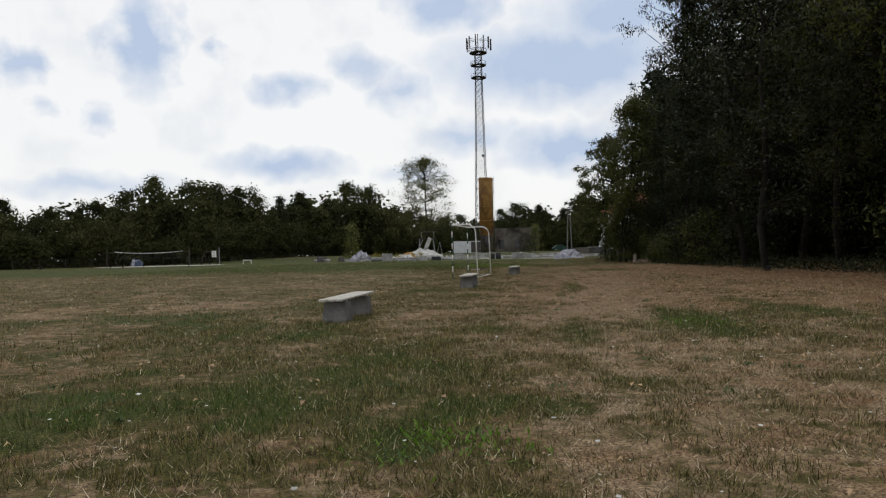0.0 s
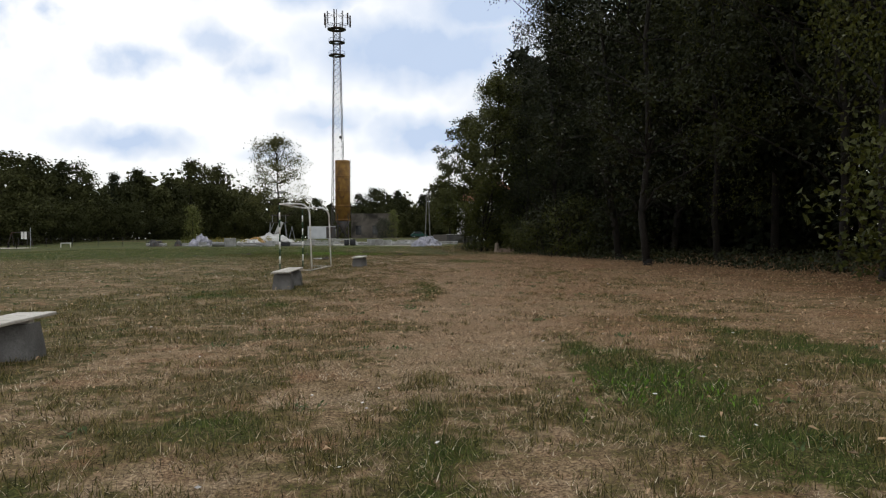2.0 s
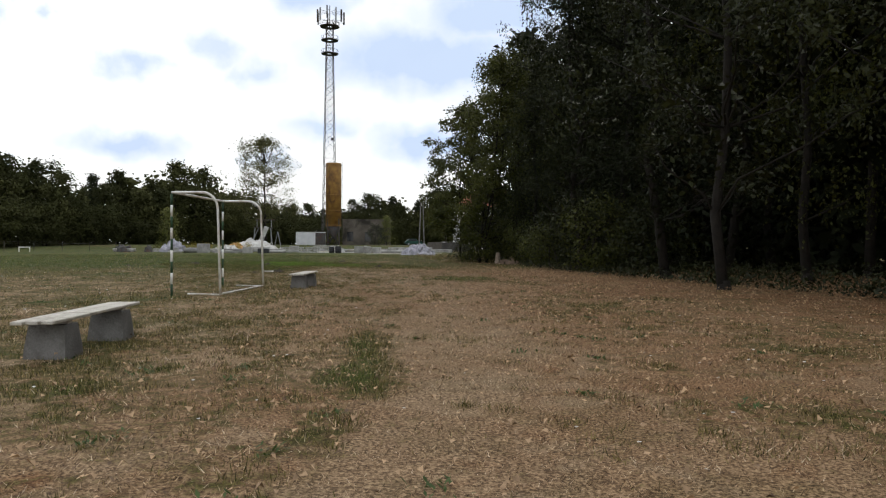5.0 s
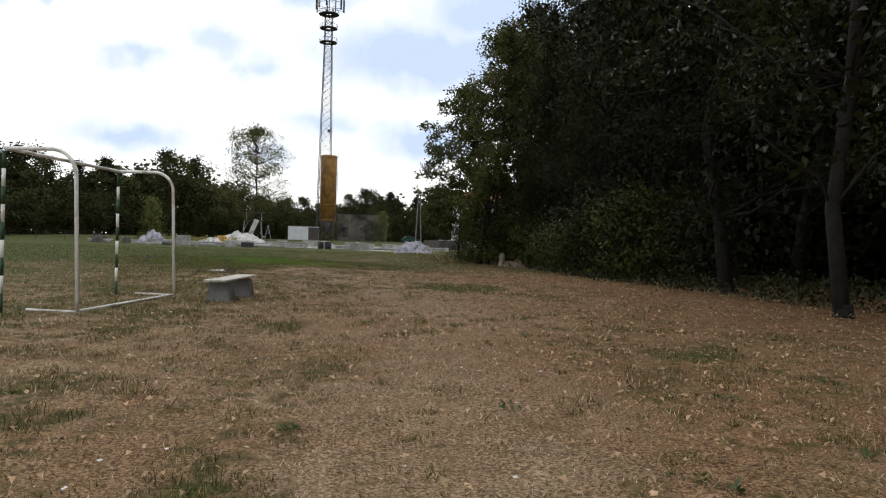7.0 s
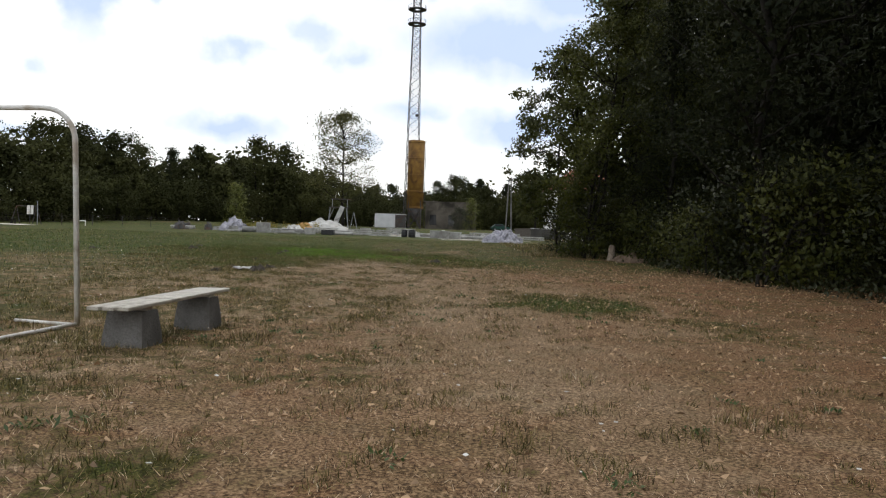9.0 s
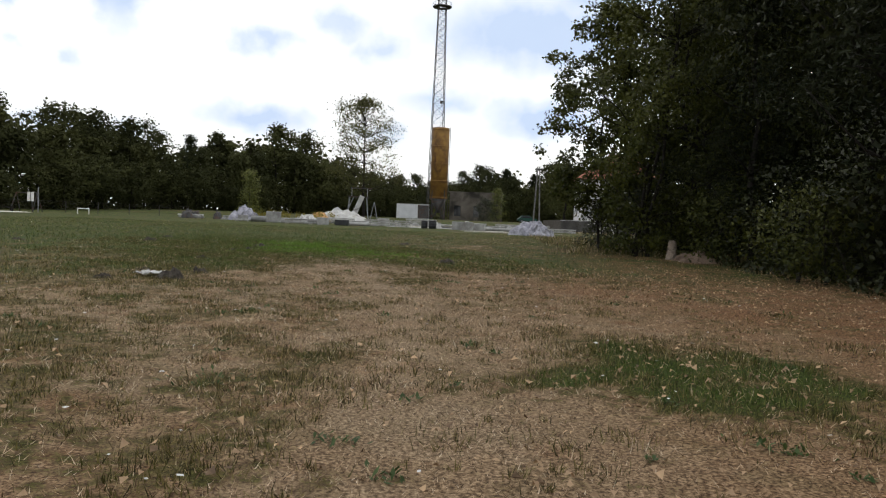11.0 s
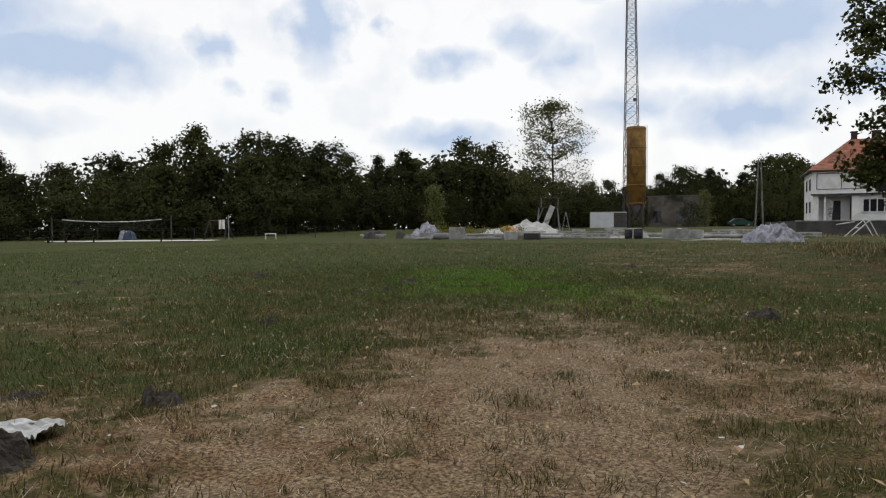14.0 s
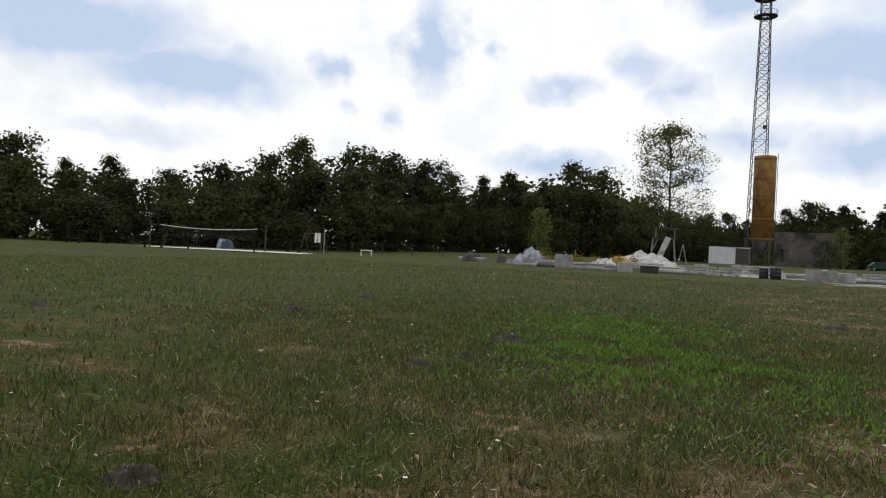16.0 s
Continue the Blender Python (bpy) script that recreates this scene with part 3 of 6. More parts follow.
def cover(x, y):
    """How green the turf is, and how much leaf litter lies on it, 0..1."""
    x, y = np.asarray(x, float), np.asarray(y, float)
    wob = value_noise(x, y, 0.5, 3) - 0.5
    way = np.interp(y, [0, 10, 20, 30, 38, 42], [0.9, 1.5, 2.4, 2.6, 1.0, 0.2])
    g = 0.32 + 0.22 * smooth(-1.0, -6, x - way) + 0.42 * smooth(-1.2, 1.6, y - np.interp(x, [-8, -3, -1.2, 0.4, 1.6, 4], [36.2, 37.6, 39.5, 41.5, 40.6, 39.9]) + 1.6 * wob)
    g += 0.22 * smooth(38, 42, y) * smooth(-1.5, -5, x) + 0.16 * smooth(60, 75, y) * smooth(-40, -8, x)
    g += 0.26 * smooth(14, 5, y) * smooth(2.5, -2.0, x) + 0.12 * smooth(14, 6, y)
    lane = np.abs(x - way)
    g -= 0.15 * smooth(1.4, 0.4, lane) * smooth(8, 16, y) * smooth(44, 40, y)
    lit = smooth(-7.5, -2.0, x - forest_edge(y) + 2.5 * wob) * smooth(60, 52, y)
    lit = np.maximum(lit, 0.75 * smooth(4.5, 1.0, np.abs(x - way - 2.6)) * smooth(13, 19, y) * smooth(36, 29, y))
    lit = np.maximum(lit, 0.6 * smooth(-4.5, -1.5, x - way) * smooth(10, 14, y) * smooth(34, 28, y) * (0.45 + value_noise(x, y, 0.8, 19)))
    g -= 0.14 * lit + 0.16 * worn(x, y)
    g = np.minimum(g, 0.66 + 0.32 * smooth(37.5, 45, y))
    ragged = 1.2 * (value_noise(x, y, 2.9, 9) - 0.5) + 0.5 * (value_noise(x, y, 8.0, 10) - 0.5)
    for px, py, rx, ry, gain in PATCHES:
        i = np.flatnonzero((np.abs(x - px) < 2 * rx) & (np.abs(y - py) < 2 * ry))
        d = np.hypot((x[i] - px) / rx, (y[i] - py) / ry) + ragged[i]
        g[i] += 0.85 * gain * smooth(1.3, 0.3, d)
    g += 0.10 * smooth(43, 47, y) * smooth(66, 58, y)
    g += 0.45 * smooth(40, 45, y) * (value_noise(x, y, 1.5, 15) - 0.5)
    g += 0.36 * (value_noise(x, y, 0.9, 5) - 0.5) + 0.50 * (value_noise(x, y, 2.7, 6) - 0.5) + 0.30 * (value_noise(x, y, 6.5, 7) - 0.5)
    return np.clip(g, 0, 1), np.clip(lit, 0, 1)


def height(x, y):
    x, y = np.asarray(x, float), np.asarray(y, float)
    return 0.035 * (value_noise(x, y, 0.8, 21) - 0.5) + 0.03 * (value_noise(x, y, 2.3, 22) - 0.5) + 0.7 * smooth(104, 150, y)


def build_ground():
    xs = np.concatenate([[-2500, -900, -400, -200, -120], np.arange(-80, -32, 3.0), np.arange(-32, -14, 0.6), np.arange(-14, 14, 0.22), np.arange(14, 60, 3.0), [80, 150, 400, 900, 2500]])
    ys = np.concatenate([[-2500, -600, -150, -40, -12, -4], np.arange(0, 56, 0.22), np.arange(56, 80, 0.8), np.arange(80, 220, 4.0), [260, 400, 900, 2500]])
    X, Y = np.meshgrid(xs, ys)
    x, y = X.ravel(), Y.ravel()
    co = np.stack([x, y, height(x, y)], 1)
    nx, ny = len(xs), len(ys)
    i = np.arange((nx - 1) * (ny - 1))
    r, c = i // (nx - 1), i % (nx - 1)
    a = r * nx + c
    quads = np.stack([a, a + 1, a + nx + 1, a + nx], 1).astype(np.int32)
    me = bpy.data.meshes.new("ground")
    me.vertices.add(len(co))
    me.vertices.foreach_set("co", co.astype(np.float32).ravel())
    me.loops.add(quads.size)
    me.loops.foreach_set("vertex_index", quads.ravel())
    me.polygons.add(len(quads))
    me.polygons.foreach_set("loop_start", np.arange(0, quads.size, 4, dtype=np.int32))
    me.polygons.foreach_set("use_smooth", np.ones(len(quads), dtype=bool))
    g, lit = cover(x, y)
    for key, values in (("green", g), ("litter", lit), ("worn", worn(x, y))):
        me.attributes.new(key, "FLOAT", "POINT").data.foreach_set("value", values.astype(np.float32))
    me.materials.append(GROUND)
    me.update(calc_edges=True)
    tagged(new("ground", me), "dry mown meadow of straw and patchy green grass", "ground", kind="structure")


build_ground()


def blades(name, n, x0, x1, y0, y1, hmin, hmax, width, seed, label, inside=None, outside=None, dry=False):
    """Single grass blades, standing or lying, as bent slivers."""
    rs = np.random.RandomState(seed)
    x, y = rs.uniform(x0, x1, n), rs.uniform(y0, y1, n)
    if inside:
        x = way_x(y) + rs.uniform(-inside - 3.5, inside + 3.5, n)
    g, lit = cover(x, y)
    tuft = value_noise(x, y, 7.0, 31)
    ok = rs.rand(n) < np.clip(0.55 + 0.45 * g + 1.7 * (tuft - 0.47), 0.2, 1) * (1 - 0.6 * lit)
    ok &= x < forest_edge(y) + 1.5
    off = np.abs(x - way_x(y))
    if inside:
        ok &= rs.rand(n) < smooth(inside + 3.5, inside - 1.5, off) * smooth(57, 43, y)
    if outside:
        ok &= rs.rand(n) < np.maximum(smooth(outside - 1.5, outside + 3.5, off), smooth(43, 57, y))
    x, y, g, lit, tuft = x[ok], y[ok], g[ok], lit[ok], tuft[ok]
    n = len(x)
    alive = (rs.rand(n) < np.clip(2.8 * (g + 0.75 * (value_noise(x, y, 5.0, 33) - 0.5) + 0.5 * (tuft - 0.5)) - 0.95, 0.02, 0.9)).astype(float)
    if dry:
        alive = alive * 0
    h = rs.uniform(hmin, hmax, n) * (0.5 + 0.75 * g + 0.35 * tuft * alive)
    lean = np.where(alive > 0, rs.uniform(0.1, 0.85, n), rs.uniform(0.8, 1.55, n))
    h = np.where(alive > 0, h, h * 1.25)
    a, b = rs.uniform(0, 2 * np.pi, n), rs.uniform(0, 2 * np.pi, n)
    z = height(x, y)
    w = width * rs.uniform(0.6, 1.3, n)
    base = np.stack([x, y, z - 0.004], 1)
    side = np.stack([np.cos(b), np.sin(b), np.zeros(n)], 1) * w[:, None]
    tip = base + np.stack([np.cos(a) * np.sin(lean) * h, np.sin(a) * np.sin(lean) * h, np.cos(lean) * h + 0.008], 1)
    verts = np.stack([base - side, base + side, tip], 1).reshape(-1, 3)
    me = array_mesh(name, verts, 3, BLADES, [("green", np.repeat(alive * (0.5 + 0.5 * g), 3)), ("worn", np.repeat(worn(x, y), 3)), ("litter", np.repeat(lit, 3))])
    tagged(new(name, me), label, "grass", kind="stuff")


# ---- trees ----
def limb(g, a, b, r0, r1, rs, n=5, bend=0.12, steps=4):
    a, b = Vector(a), Vector(b)
    L = (b - a).length
    pts = [a.lerp(b, i / steps) + Vector(rs.normal(0, bend * L * 0.25, 3)) * (0 if i in (0, steps) else 1) for i in range(steps + 1)]
    g.tube(pts, [r0 + (r1 - r0) * i / steps for i in range(steps + 1)], n)
    return pts


def leaves_at(centres, per, spread, size, rs, droop=0.0, narrow=0.6, flat=0.0):
    """Folded leaf pieces round the clump centres."""
    c = np.repeat(np.asarray(centres), per, axis=0)
    n = len(c)
    p = c + rs.normal(0, 1, (n, 3)) * np.asarray(spread)
    d = rs.normal(0, 1, (n, 3))
    d[:, 2] = d[:, 2] * (1 - flat) - droop
    d /= np.linalg.norm(d, axis=1)[:, None]
    s = np.cross(d, rs.normal(0, 1, (n, 3)))
    s /= np.linalg.norm(s, axis=1)[:, None] + 1e-9
    L = size * rs.uniform(0.6, 1.3, (n, 1))
    up = np.cross(d, s) * L * 0.18
    v = np.stack([p, p + d * L * 0.5 + s * L * narrow * 0.5 + up, p + d * L, p + d * L * 0.5 - s * L * narrow * 0.5 + up], 1)
    return v.reshape(-1, 3)


def facing(v, centres, mid, soft):
    """Turns the leaves outwards and bends their normals towards the outside of clump and crown."""
    unit = lambda a: a / (np.linalg.norm(a, axis=1)[:, None] + 1e-9)
    q = v.reshape(-1, 4, 3)
    c = q.mean(1)
    flat = unit(np.cross(q[:, 2] - q[:, 0], q[:, 3] - q[:, 1]))
    out = unit(c - np.asarray(mid)) * 0.8 + np.array([0, 0, 0.25])
    if centres is not None:
        out += unit(c - centres) * 0.7
    out = unit(out)
    back = (flat * out).sum(1) < 0
    q[back] = q[back][:, [0, 3, 2, 1]]
    flat[back] *= -1
    return q.reshape(-1, 3), unit(out * soft + flat * (1 - soft))


def crown_points(rs, n, h, base, r, shape, lobes=7, boughs=0):
    """Clump centres in an uneven crown: lobes of their own, thinner inside."""
    out = []
    bumps = [(rs.uniform(0, 2 * math.pi), rs.uniform(0.1, 0.95), rs.uniform(0.75, 1.2)) for _ in range(lobes)]
    while len(out) < n:
        t = rs.rand() ** 0.85
        a = rs.uniform(0, 2 * math.pi)
        if shape == "cone":
            rad = r * (1 - t) ** 0.75 + 0.15
        elif shape == "tall":
            rad = r * (math.sin(math.pi * min(1, t * 0.82 + 0.14)) ** 0.6)
        else:
            rad = r * (math.sin(math.pi * (t * 0.80 + 0.17)) ** 0.55)
        k = 1.0
        for ba, bt, bg in bumps:
            da = abs((a - ba + math.pi) % (2 * math.pi) - math.pi)
            k += (bg - 0.95) * math.exp(-(da / 0.6) ** 2 - ((t - bt) / 0.16) ** 2)
        if boughs:
            # a flat spray of clumps at the end of each bough
            rr = rad * k * (rs.rand() ** 0.4)
            cz = base + t * (h - base) * 0.98
            wide = min(0.18 * r, 0.35 + 0.2 * rr)
            for _ in range(boughs):
                u, v = rs.normal(0, wide), rs.normal(0, wide * 0.6)
                out.append((rr * math.cos(a) + u * math.cos(a) - v * math.sin(a), rr * math.sin(a) + u * math.sin(a) + v * math.cos(a), max(base, cz - 0.22 * abs(u) + rs.normal(0, wide * 0.38))))
            continue
        rr = rad * k * (rs.rand() ** 0.42)
        out.append((rr * math.cos(a), rr * math.sin(a), base + t * (h - base) * (0.97 + 0.05 * rs.rand())))
    return out


def inner_mass(rs, h, base, r, shape, n, size):
    """The close-grown inside of a crown: leafy sprays filling its middle."""
    pts = np.array(crown_points(rs, n, h, base, r, shape))
    pts[:, :2] *= 0.5
    return leaves_at(pts, 1, (0.1, 0.1, 0.1), 1.7 * size if size > 0.3 else 1.25 * size, rs, 0.3, 0.6)


def make_tree(seed, kind, h, base, r, shape, clumps, per, size, spread, droop=0.2, trunk_r=0.16, bark=None, narrow=0.6, stems=1, limbs=16, flat=0.0, core=0.0, boughs=0, soft=0.6):
    """A trunk with limbs and a crown of leaf clumps; returns the two meshes."""
    rs = np.random.RandomState(seed)
    g = Geo()
    pts = crown_points(rs, clumps, h, base, r, shape, boughs=boughs)
    axis = []
    for s in range(stems):
        foot = Vector((0, 0, -0.15)) if stems == 1 else Vector((*rs.normal(0, 0.5, 2), -0.15))
        top = Vector((*rs.normal(0, 0.05 * h if stems > 1 else 0.02 * h, 2), h * rs.uniform(0.86, 0.95)))
        ax = limb(g, foot, top, trunk_r / stems ** 0.5, 0.02, rs, 8, 0.03, 8)
        axis += ax[1:-1]
        g.tube([foot, foot + Vector((0, 0, 0.35))], [trunk_r * 1.5 / stems ** 0.5, trunk_r / stems ** 0.5], 8)
    for i in range(limbs):
        p = Vector(pts[i * max(1, boughs)])
        q = min(axis, key=lambda v: abs(v.z - (p.z - 0.45 * math.hypot(p.x, p.y))) + 0.05 * (v - p).length)
        limb(g, q, p, trunk_r * 0.24, 0.010, rs, 5, 0.15)
    wood = g.mesh("trunk", bark or BARK, True)
    v = leaves_at(pts, per, spread, size, rs, droop, narrow, flat)
    v[:, 2] = np.maximum(v[:, 2], 0.05)
    mid = (0, 0, base + 0.4 * (h - base))
    v, nor = facing(v, np.repeat(np.asarray(pts), per, axis=0), mid, soft)
    if core:
        w, more = facing(inner_mass(rs, h, base, r, shape, core, size), None, mid, soft)
        v, nor = np.concatenate([v, w]), np.concatenate([nor, more])
    return wood, array_mesh("crown", v, 4, LEAF[kind], normals=nor)


def tree(meshes, x, y, s, rz, label, category="tree", group="", name="tree", sz=1.0):
    z = float(height(x, y))
    t = thing(name, pose(x, y, z, 0, 0, rz) @ Matrix.Diagonal((s, s, s * sz, 1)), label, category, group)
    part("trunk", meshes[0], None, t)
    part("crown", meshes[1], None, t)
    return t


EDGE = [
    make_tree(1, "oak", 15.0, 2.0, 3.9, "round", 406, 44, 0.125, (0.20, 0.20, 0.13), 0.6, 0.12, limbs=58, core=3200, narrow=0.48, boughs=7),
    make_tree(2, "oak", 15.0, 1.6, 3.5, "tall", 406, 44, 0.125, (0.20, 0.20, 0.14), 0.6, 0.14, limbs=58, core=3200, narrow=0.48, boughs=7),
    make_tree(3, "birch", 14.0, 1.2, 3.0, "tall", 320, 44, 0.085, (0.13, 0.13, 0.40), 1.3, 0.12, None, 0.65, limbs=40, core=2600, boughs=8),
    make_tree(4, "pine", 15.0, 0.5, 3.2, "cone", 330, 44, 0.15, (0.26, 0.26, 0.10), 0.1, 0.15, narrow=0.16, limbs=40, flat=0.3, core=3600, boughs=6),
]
BIRCHES = [
    make_tree(5, "birch", 11.0, 0.3, 2.3, "tall", 390, 48, 0.115, (0.17, 0.17, 0.17), 0.3, 0.10, None, 0.7, stems=3, limbs=65, core=2600, boughs=6),
    make_tree(6, "birch", 9.0, 1.2, 2.3, "round", 350, 50, 0.14, (0.14, 0.14, 0.11), 0.2, 0.10, None, 0.7, stems=3, limbs=70, core=2400, boughs=5),
]
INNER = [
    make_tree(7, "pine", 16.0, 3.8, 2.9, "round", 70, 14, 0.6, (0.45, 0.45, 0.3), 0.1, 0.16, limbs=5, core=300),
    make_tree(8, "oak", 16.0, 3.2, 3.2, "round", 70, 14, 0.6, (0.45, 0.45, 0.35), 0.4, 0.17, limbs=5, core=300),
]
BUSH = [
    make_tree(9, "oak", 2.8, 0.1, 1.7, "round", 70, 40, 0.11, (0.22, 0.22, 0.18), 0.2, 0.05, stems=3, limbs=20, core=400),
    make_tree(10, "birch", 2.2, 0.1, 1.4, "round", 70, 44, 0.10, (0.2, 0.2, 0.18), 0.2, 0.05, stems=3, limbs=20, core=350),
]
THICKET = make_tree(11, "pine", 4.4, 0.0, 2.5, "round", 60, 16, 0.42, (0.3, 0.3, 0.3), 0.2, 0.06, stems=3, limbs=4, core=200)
for k, (i, x, y, s, rz, sz) in enumerate([
    (0, 8.7, 28.1, 1.0, 20, 1.0), (3, 9.6, 33.4, 1.0, 100, 1.05), (3, 8.9, 39.5, 0.95, 40, 1.0), (0, 10.2, 44.0, 0.95, 20, 1.35), (3, 9.0, 47.6, 0.72, 10, 1.0),
    (0, 12.0, 23.5, 1.05, 250, 1.1), (2, 10.4, 19.7, 1.1, 80, 1.1), (1, 12.6, 46.5, 1.15, 130, 1.25),
    (2, 12.4, 31.0, 1.1, 140, 1.1), (3, 13.0, 36.5, 1.1, 270, 1.1), (1, 11.6, 42.5, 1.1, 10, 1.25), (2, 12.2, 49.0, 1.0, 60, 1.0), (3, 15.6, 27.5, 1.1, 75, 1.1),
]):
    tree(EDGE[i], x, y, s, rz, ("dark leafy oak at the edge of the wood", "tall oak with dense dark foliage in the wood", "birch with hanging yellowish green foliage", "dark pine with branches down to the ground")[i], group="trees of the wood", sz=sz)
tree(BIRCHES[0], 7.6, 50.6, 1.0, 0, "young multi-stemmed birch at the corner of the wood", group="trees of the wood")
tree(BIRCHES[1], 6.6, 55.3, 1.0, 60, "young birch with loose airy twigs beside the meadow", group="trees of the wood")
tree(BIRCHES[0], 9.0, 54.3, 1.05, 120, "young multi-stemmed birch at the corner of the wood", group="trees of the wood")
tree(BIRCHES[0], 11.6, 57.5, 1.1, 220, "young multi-stemmed birch at the corner of the wood", group="trees of the wood")
rs = np.random.RandomState(12)
for j in range(3):
    for i in range(12):
        x, y = 16.5 + j * 5.6 + rs.uniform(-1.5, 1.5), 3 + i * 5.0 + rs.uniform(-1.6, 1.6)
        tree(INNER[(i + j) % 2], x, y, rs.uniform(0.9, 1.15), rs.uniform(0, 360), ("slim pine with a bare lower trunk inside the wood", "slim oak with a bare lower trunk inside the wood")[(i + j) % 2], group="trees of the wood")
for k, (i, x, y, s) in enumerate([(0, 9.4, 46.3, 0.9), (1, 8.7, 48.4, 0.9), (0, 7.2, 52.6, 0.8), (1, 8.2, 42.0, 0.8), (0, 10.4, 36.6, 0.8),
                                  (0, 11.5, 45.0, 1.2), (1, 11.5, 39.5, 1.2), (1, 9.2, 56.8, 1.0), (0, 6.6, 57.2, 0.7), (1, 11.3, 18.6, 1.3), (1, 9.1, 16.6, 1.3), (0, 9.4, 41.2, 1.1), (1, 9.3, 38.2, 1.2), (0, 10.2, 44.2, 1.1)]):
    tree(BUSH[i], x, y, s, 67 * k, ("dark leafy undergrowth bush beneath the trees", "small green bush beneath the trees")[i], "bush", "undergrowth of the wood", "bush")

for j in range(2):
    for i in range(16):
        x, y = 21 + j * 8 + rs.uniform(-1, 1), 2 + i * 3.6 + rs.uniform(-0.7, 0.7)
        if (i + 3 * j) % 7 != 2:
            tree(THICKET, x, y, rs.uniform(0.85, 1.2), rs.uniform(0, 360), "dense dark thicket deep inside the wood", "bush", "undergrowth of the wood", "bush")

for i, (x, y) in enumerate([(11.5, 61.5), (14.5, 60), (13.5, 65.5), (17.5, 63), (21, 61), (17, 68.5), (21.5, 67), (25.5, 64), (30, 62), (26, 70)]):
    tree(INNER[i % 2], x, y, 0.95, 77 * i, ("slim pine with a bare lower trunk inside the wood", "slim oak with a bare lower trunk inside the wood")[i % 2], group="trees of the wood")
for i, (x, y) in enumerate([(10.6, 60.5), (13.0, 62.5), (15.5, 57.5), (16.5, 61.5), (19.5, 59), (14.5, 53.5), (17.5, 51.5), (15.8, 46.5), (17.2, 41), (17.5, 36)]):
    tree(THICKET, x, y, 1.0 + 0.08 * (i % 4), 41 * i, "dense dark thicket deep inside the wood", "bush", "undergrowth of the wood", "bush")

# ---- the far wood round the meadow ----
FAR = [
    make_tree(21, "far", 12.0, 1.0, 4.2, "round", 132, 32, 0.33, (0.42, 0.42, 0.36), 0.1, 0.2, limbs=4, narrow=0.75, core=520, boughs=4, soft=0.8),
    make_tree(22, "far", 12.0, 1.0, 3.4, "tall", 132, 32, 0.33, (0.38, 0.38, 0.40), 0.1, 0.2, limbs=4, narrow=0.75, core=520, boughs=4, soft=0.8),
    make_tree(23, "far", 12.0, 1.0, 4.8, "round", 136, 32, 0.33, (0.45, 0.45, 0.36), 0.1, 0.2, limbs=4, narrow=0.75, core=520, boughs=4, soft=0.8),
    make_tree(24, "far_pine", 12.0, 1.5, 2.6, "cone", 110, 32, 0.30, (0.35, 0.35, 0.2), 0.1, 0.18, limbs=4, narrow=0.6, core=320, soft=0.8),
    make_tree(28, "far", 12.0, 0.3, 4.6, "round", 88, 24, 0.45, (0.5, 0.5, 0.45), 0.1, 0.2, limbs=3, narrow=0.75, core=520, boughs=4, soft=0.85),
    make_tree(29, "far", 12.0, 0.3, 4.0, "tall", 88, 24, 0.45, (0.5, 0.5, 0.5), 0.1, 0.2, limbs=3, narrow=0.75, core=520, boughs=4, soft=0.85),
    make_tree(30, "far", 12.0, 0.0, 5.6, "round", 54, 24, 0.55, (0.7, 0.7, 1.2), 0.1, 0.2, limbs=2, narrow=0.75, core=300, soft=0.85),
    make_tree(31, "far", 12.0, 0.0, 5.2, "tall", 36, 12, 0.85, (0.7, 0.7, 1.2), 0.1, 0.2, limbs=2, narrow=0.85, core=300, soft=0.85),
]
AZ = [-75, -62, -57.7, -53.2, -49.5, -46.5, -43.7, -40.5, -37.4, -33.9, -31.0, -29.3, -27.1, -24.9, -23.1, -20.7, -18.7, -16.2, -14.7, -12.4, -9.4, -6.8, -5.1, -1.7, 1.1, 3.0, 6.6, 9, 14]
EL = [6.5, 6.0, 5.9, 5.0, 5.0, 4.9, 5.3, 5.4, 7.0, 6.7, 6.8, 6.4, 5.8, 5.2, 5.2, 6.4, 5.0, 7.0, 5.8, 4.4, 3.4, 3.2, 3.0, 3.6, 4.6, 3.0, 5.0, 3.4, 3.4]
DIST = [(-75, 82), (-52, 86), (-37, 92), (-27, 118), (-16, 138), (-10, 158), (0, 180), (14, 190)]
EYE = (0.35, 36.7, 0.9)
rs = np.random.RandomState(5)


def wood_tree(az, d, top, i, label, category="tree", s_wide=1.0):
    x, y = EYE[0] + d * math.sin(radians(az)), EYE[1] + d * math.cos(radians(az))
    s = top / 12.0
    wide = max(s, 0.6) * s_wide * 1.12
    z = float(height(x, y))
    t = thing("tree" if category == "tree" else "bush", pose(x, y, z, 0, 0, rs.uniform(0, 360)) @ Matrix.Diagonal((wide, wide, s, 1)), label, category, "trees of the far wood")
    part("trunk", FAR[i][0], None, t)
    part("crown", FAR[i][1], None, t)


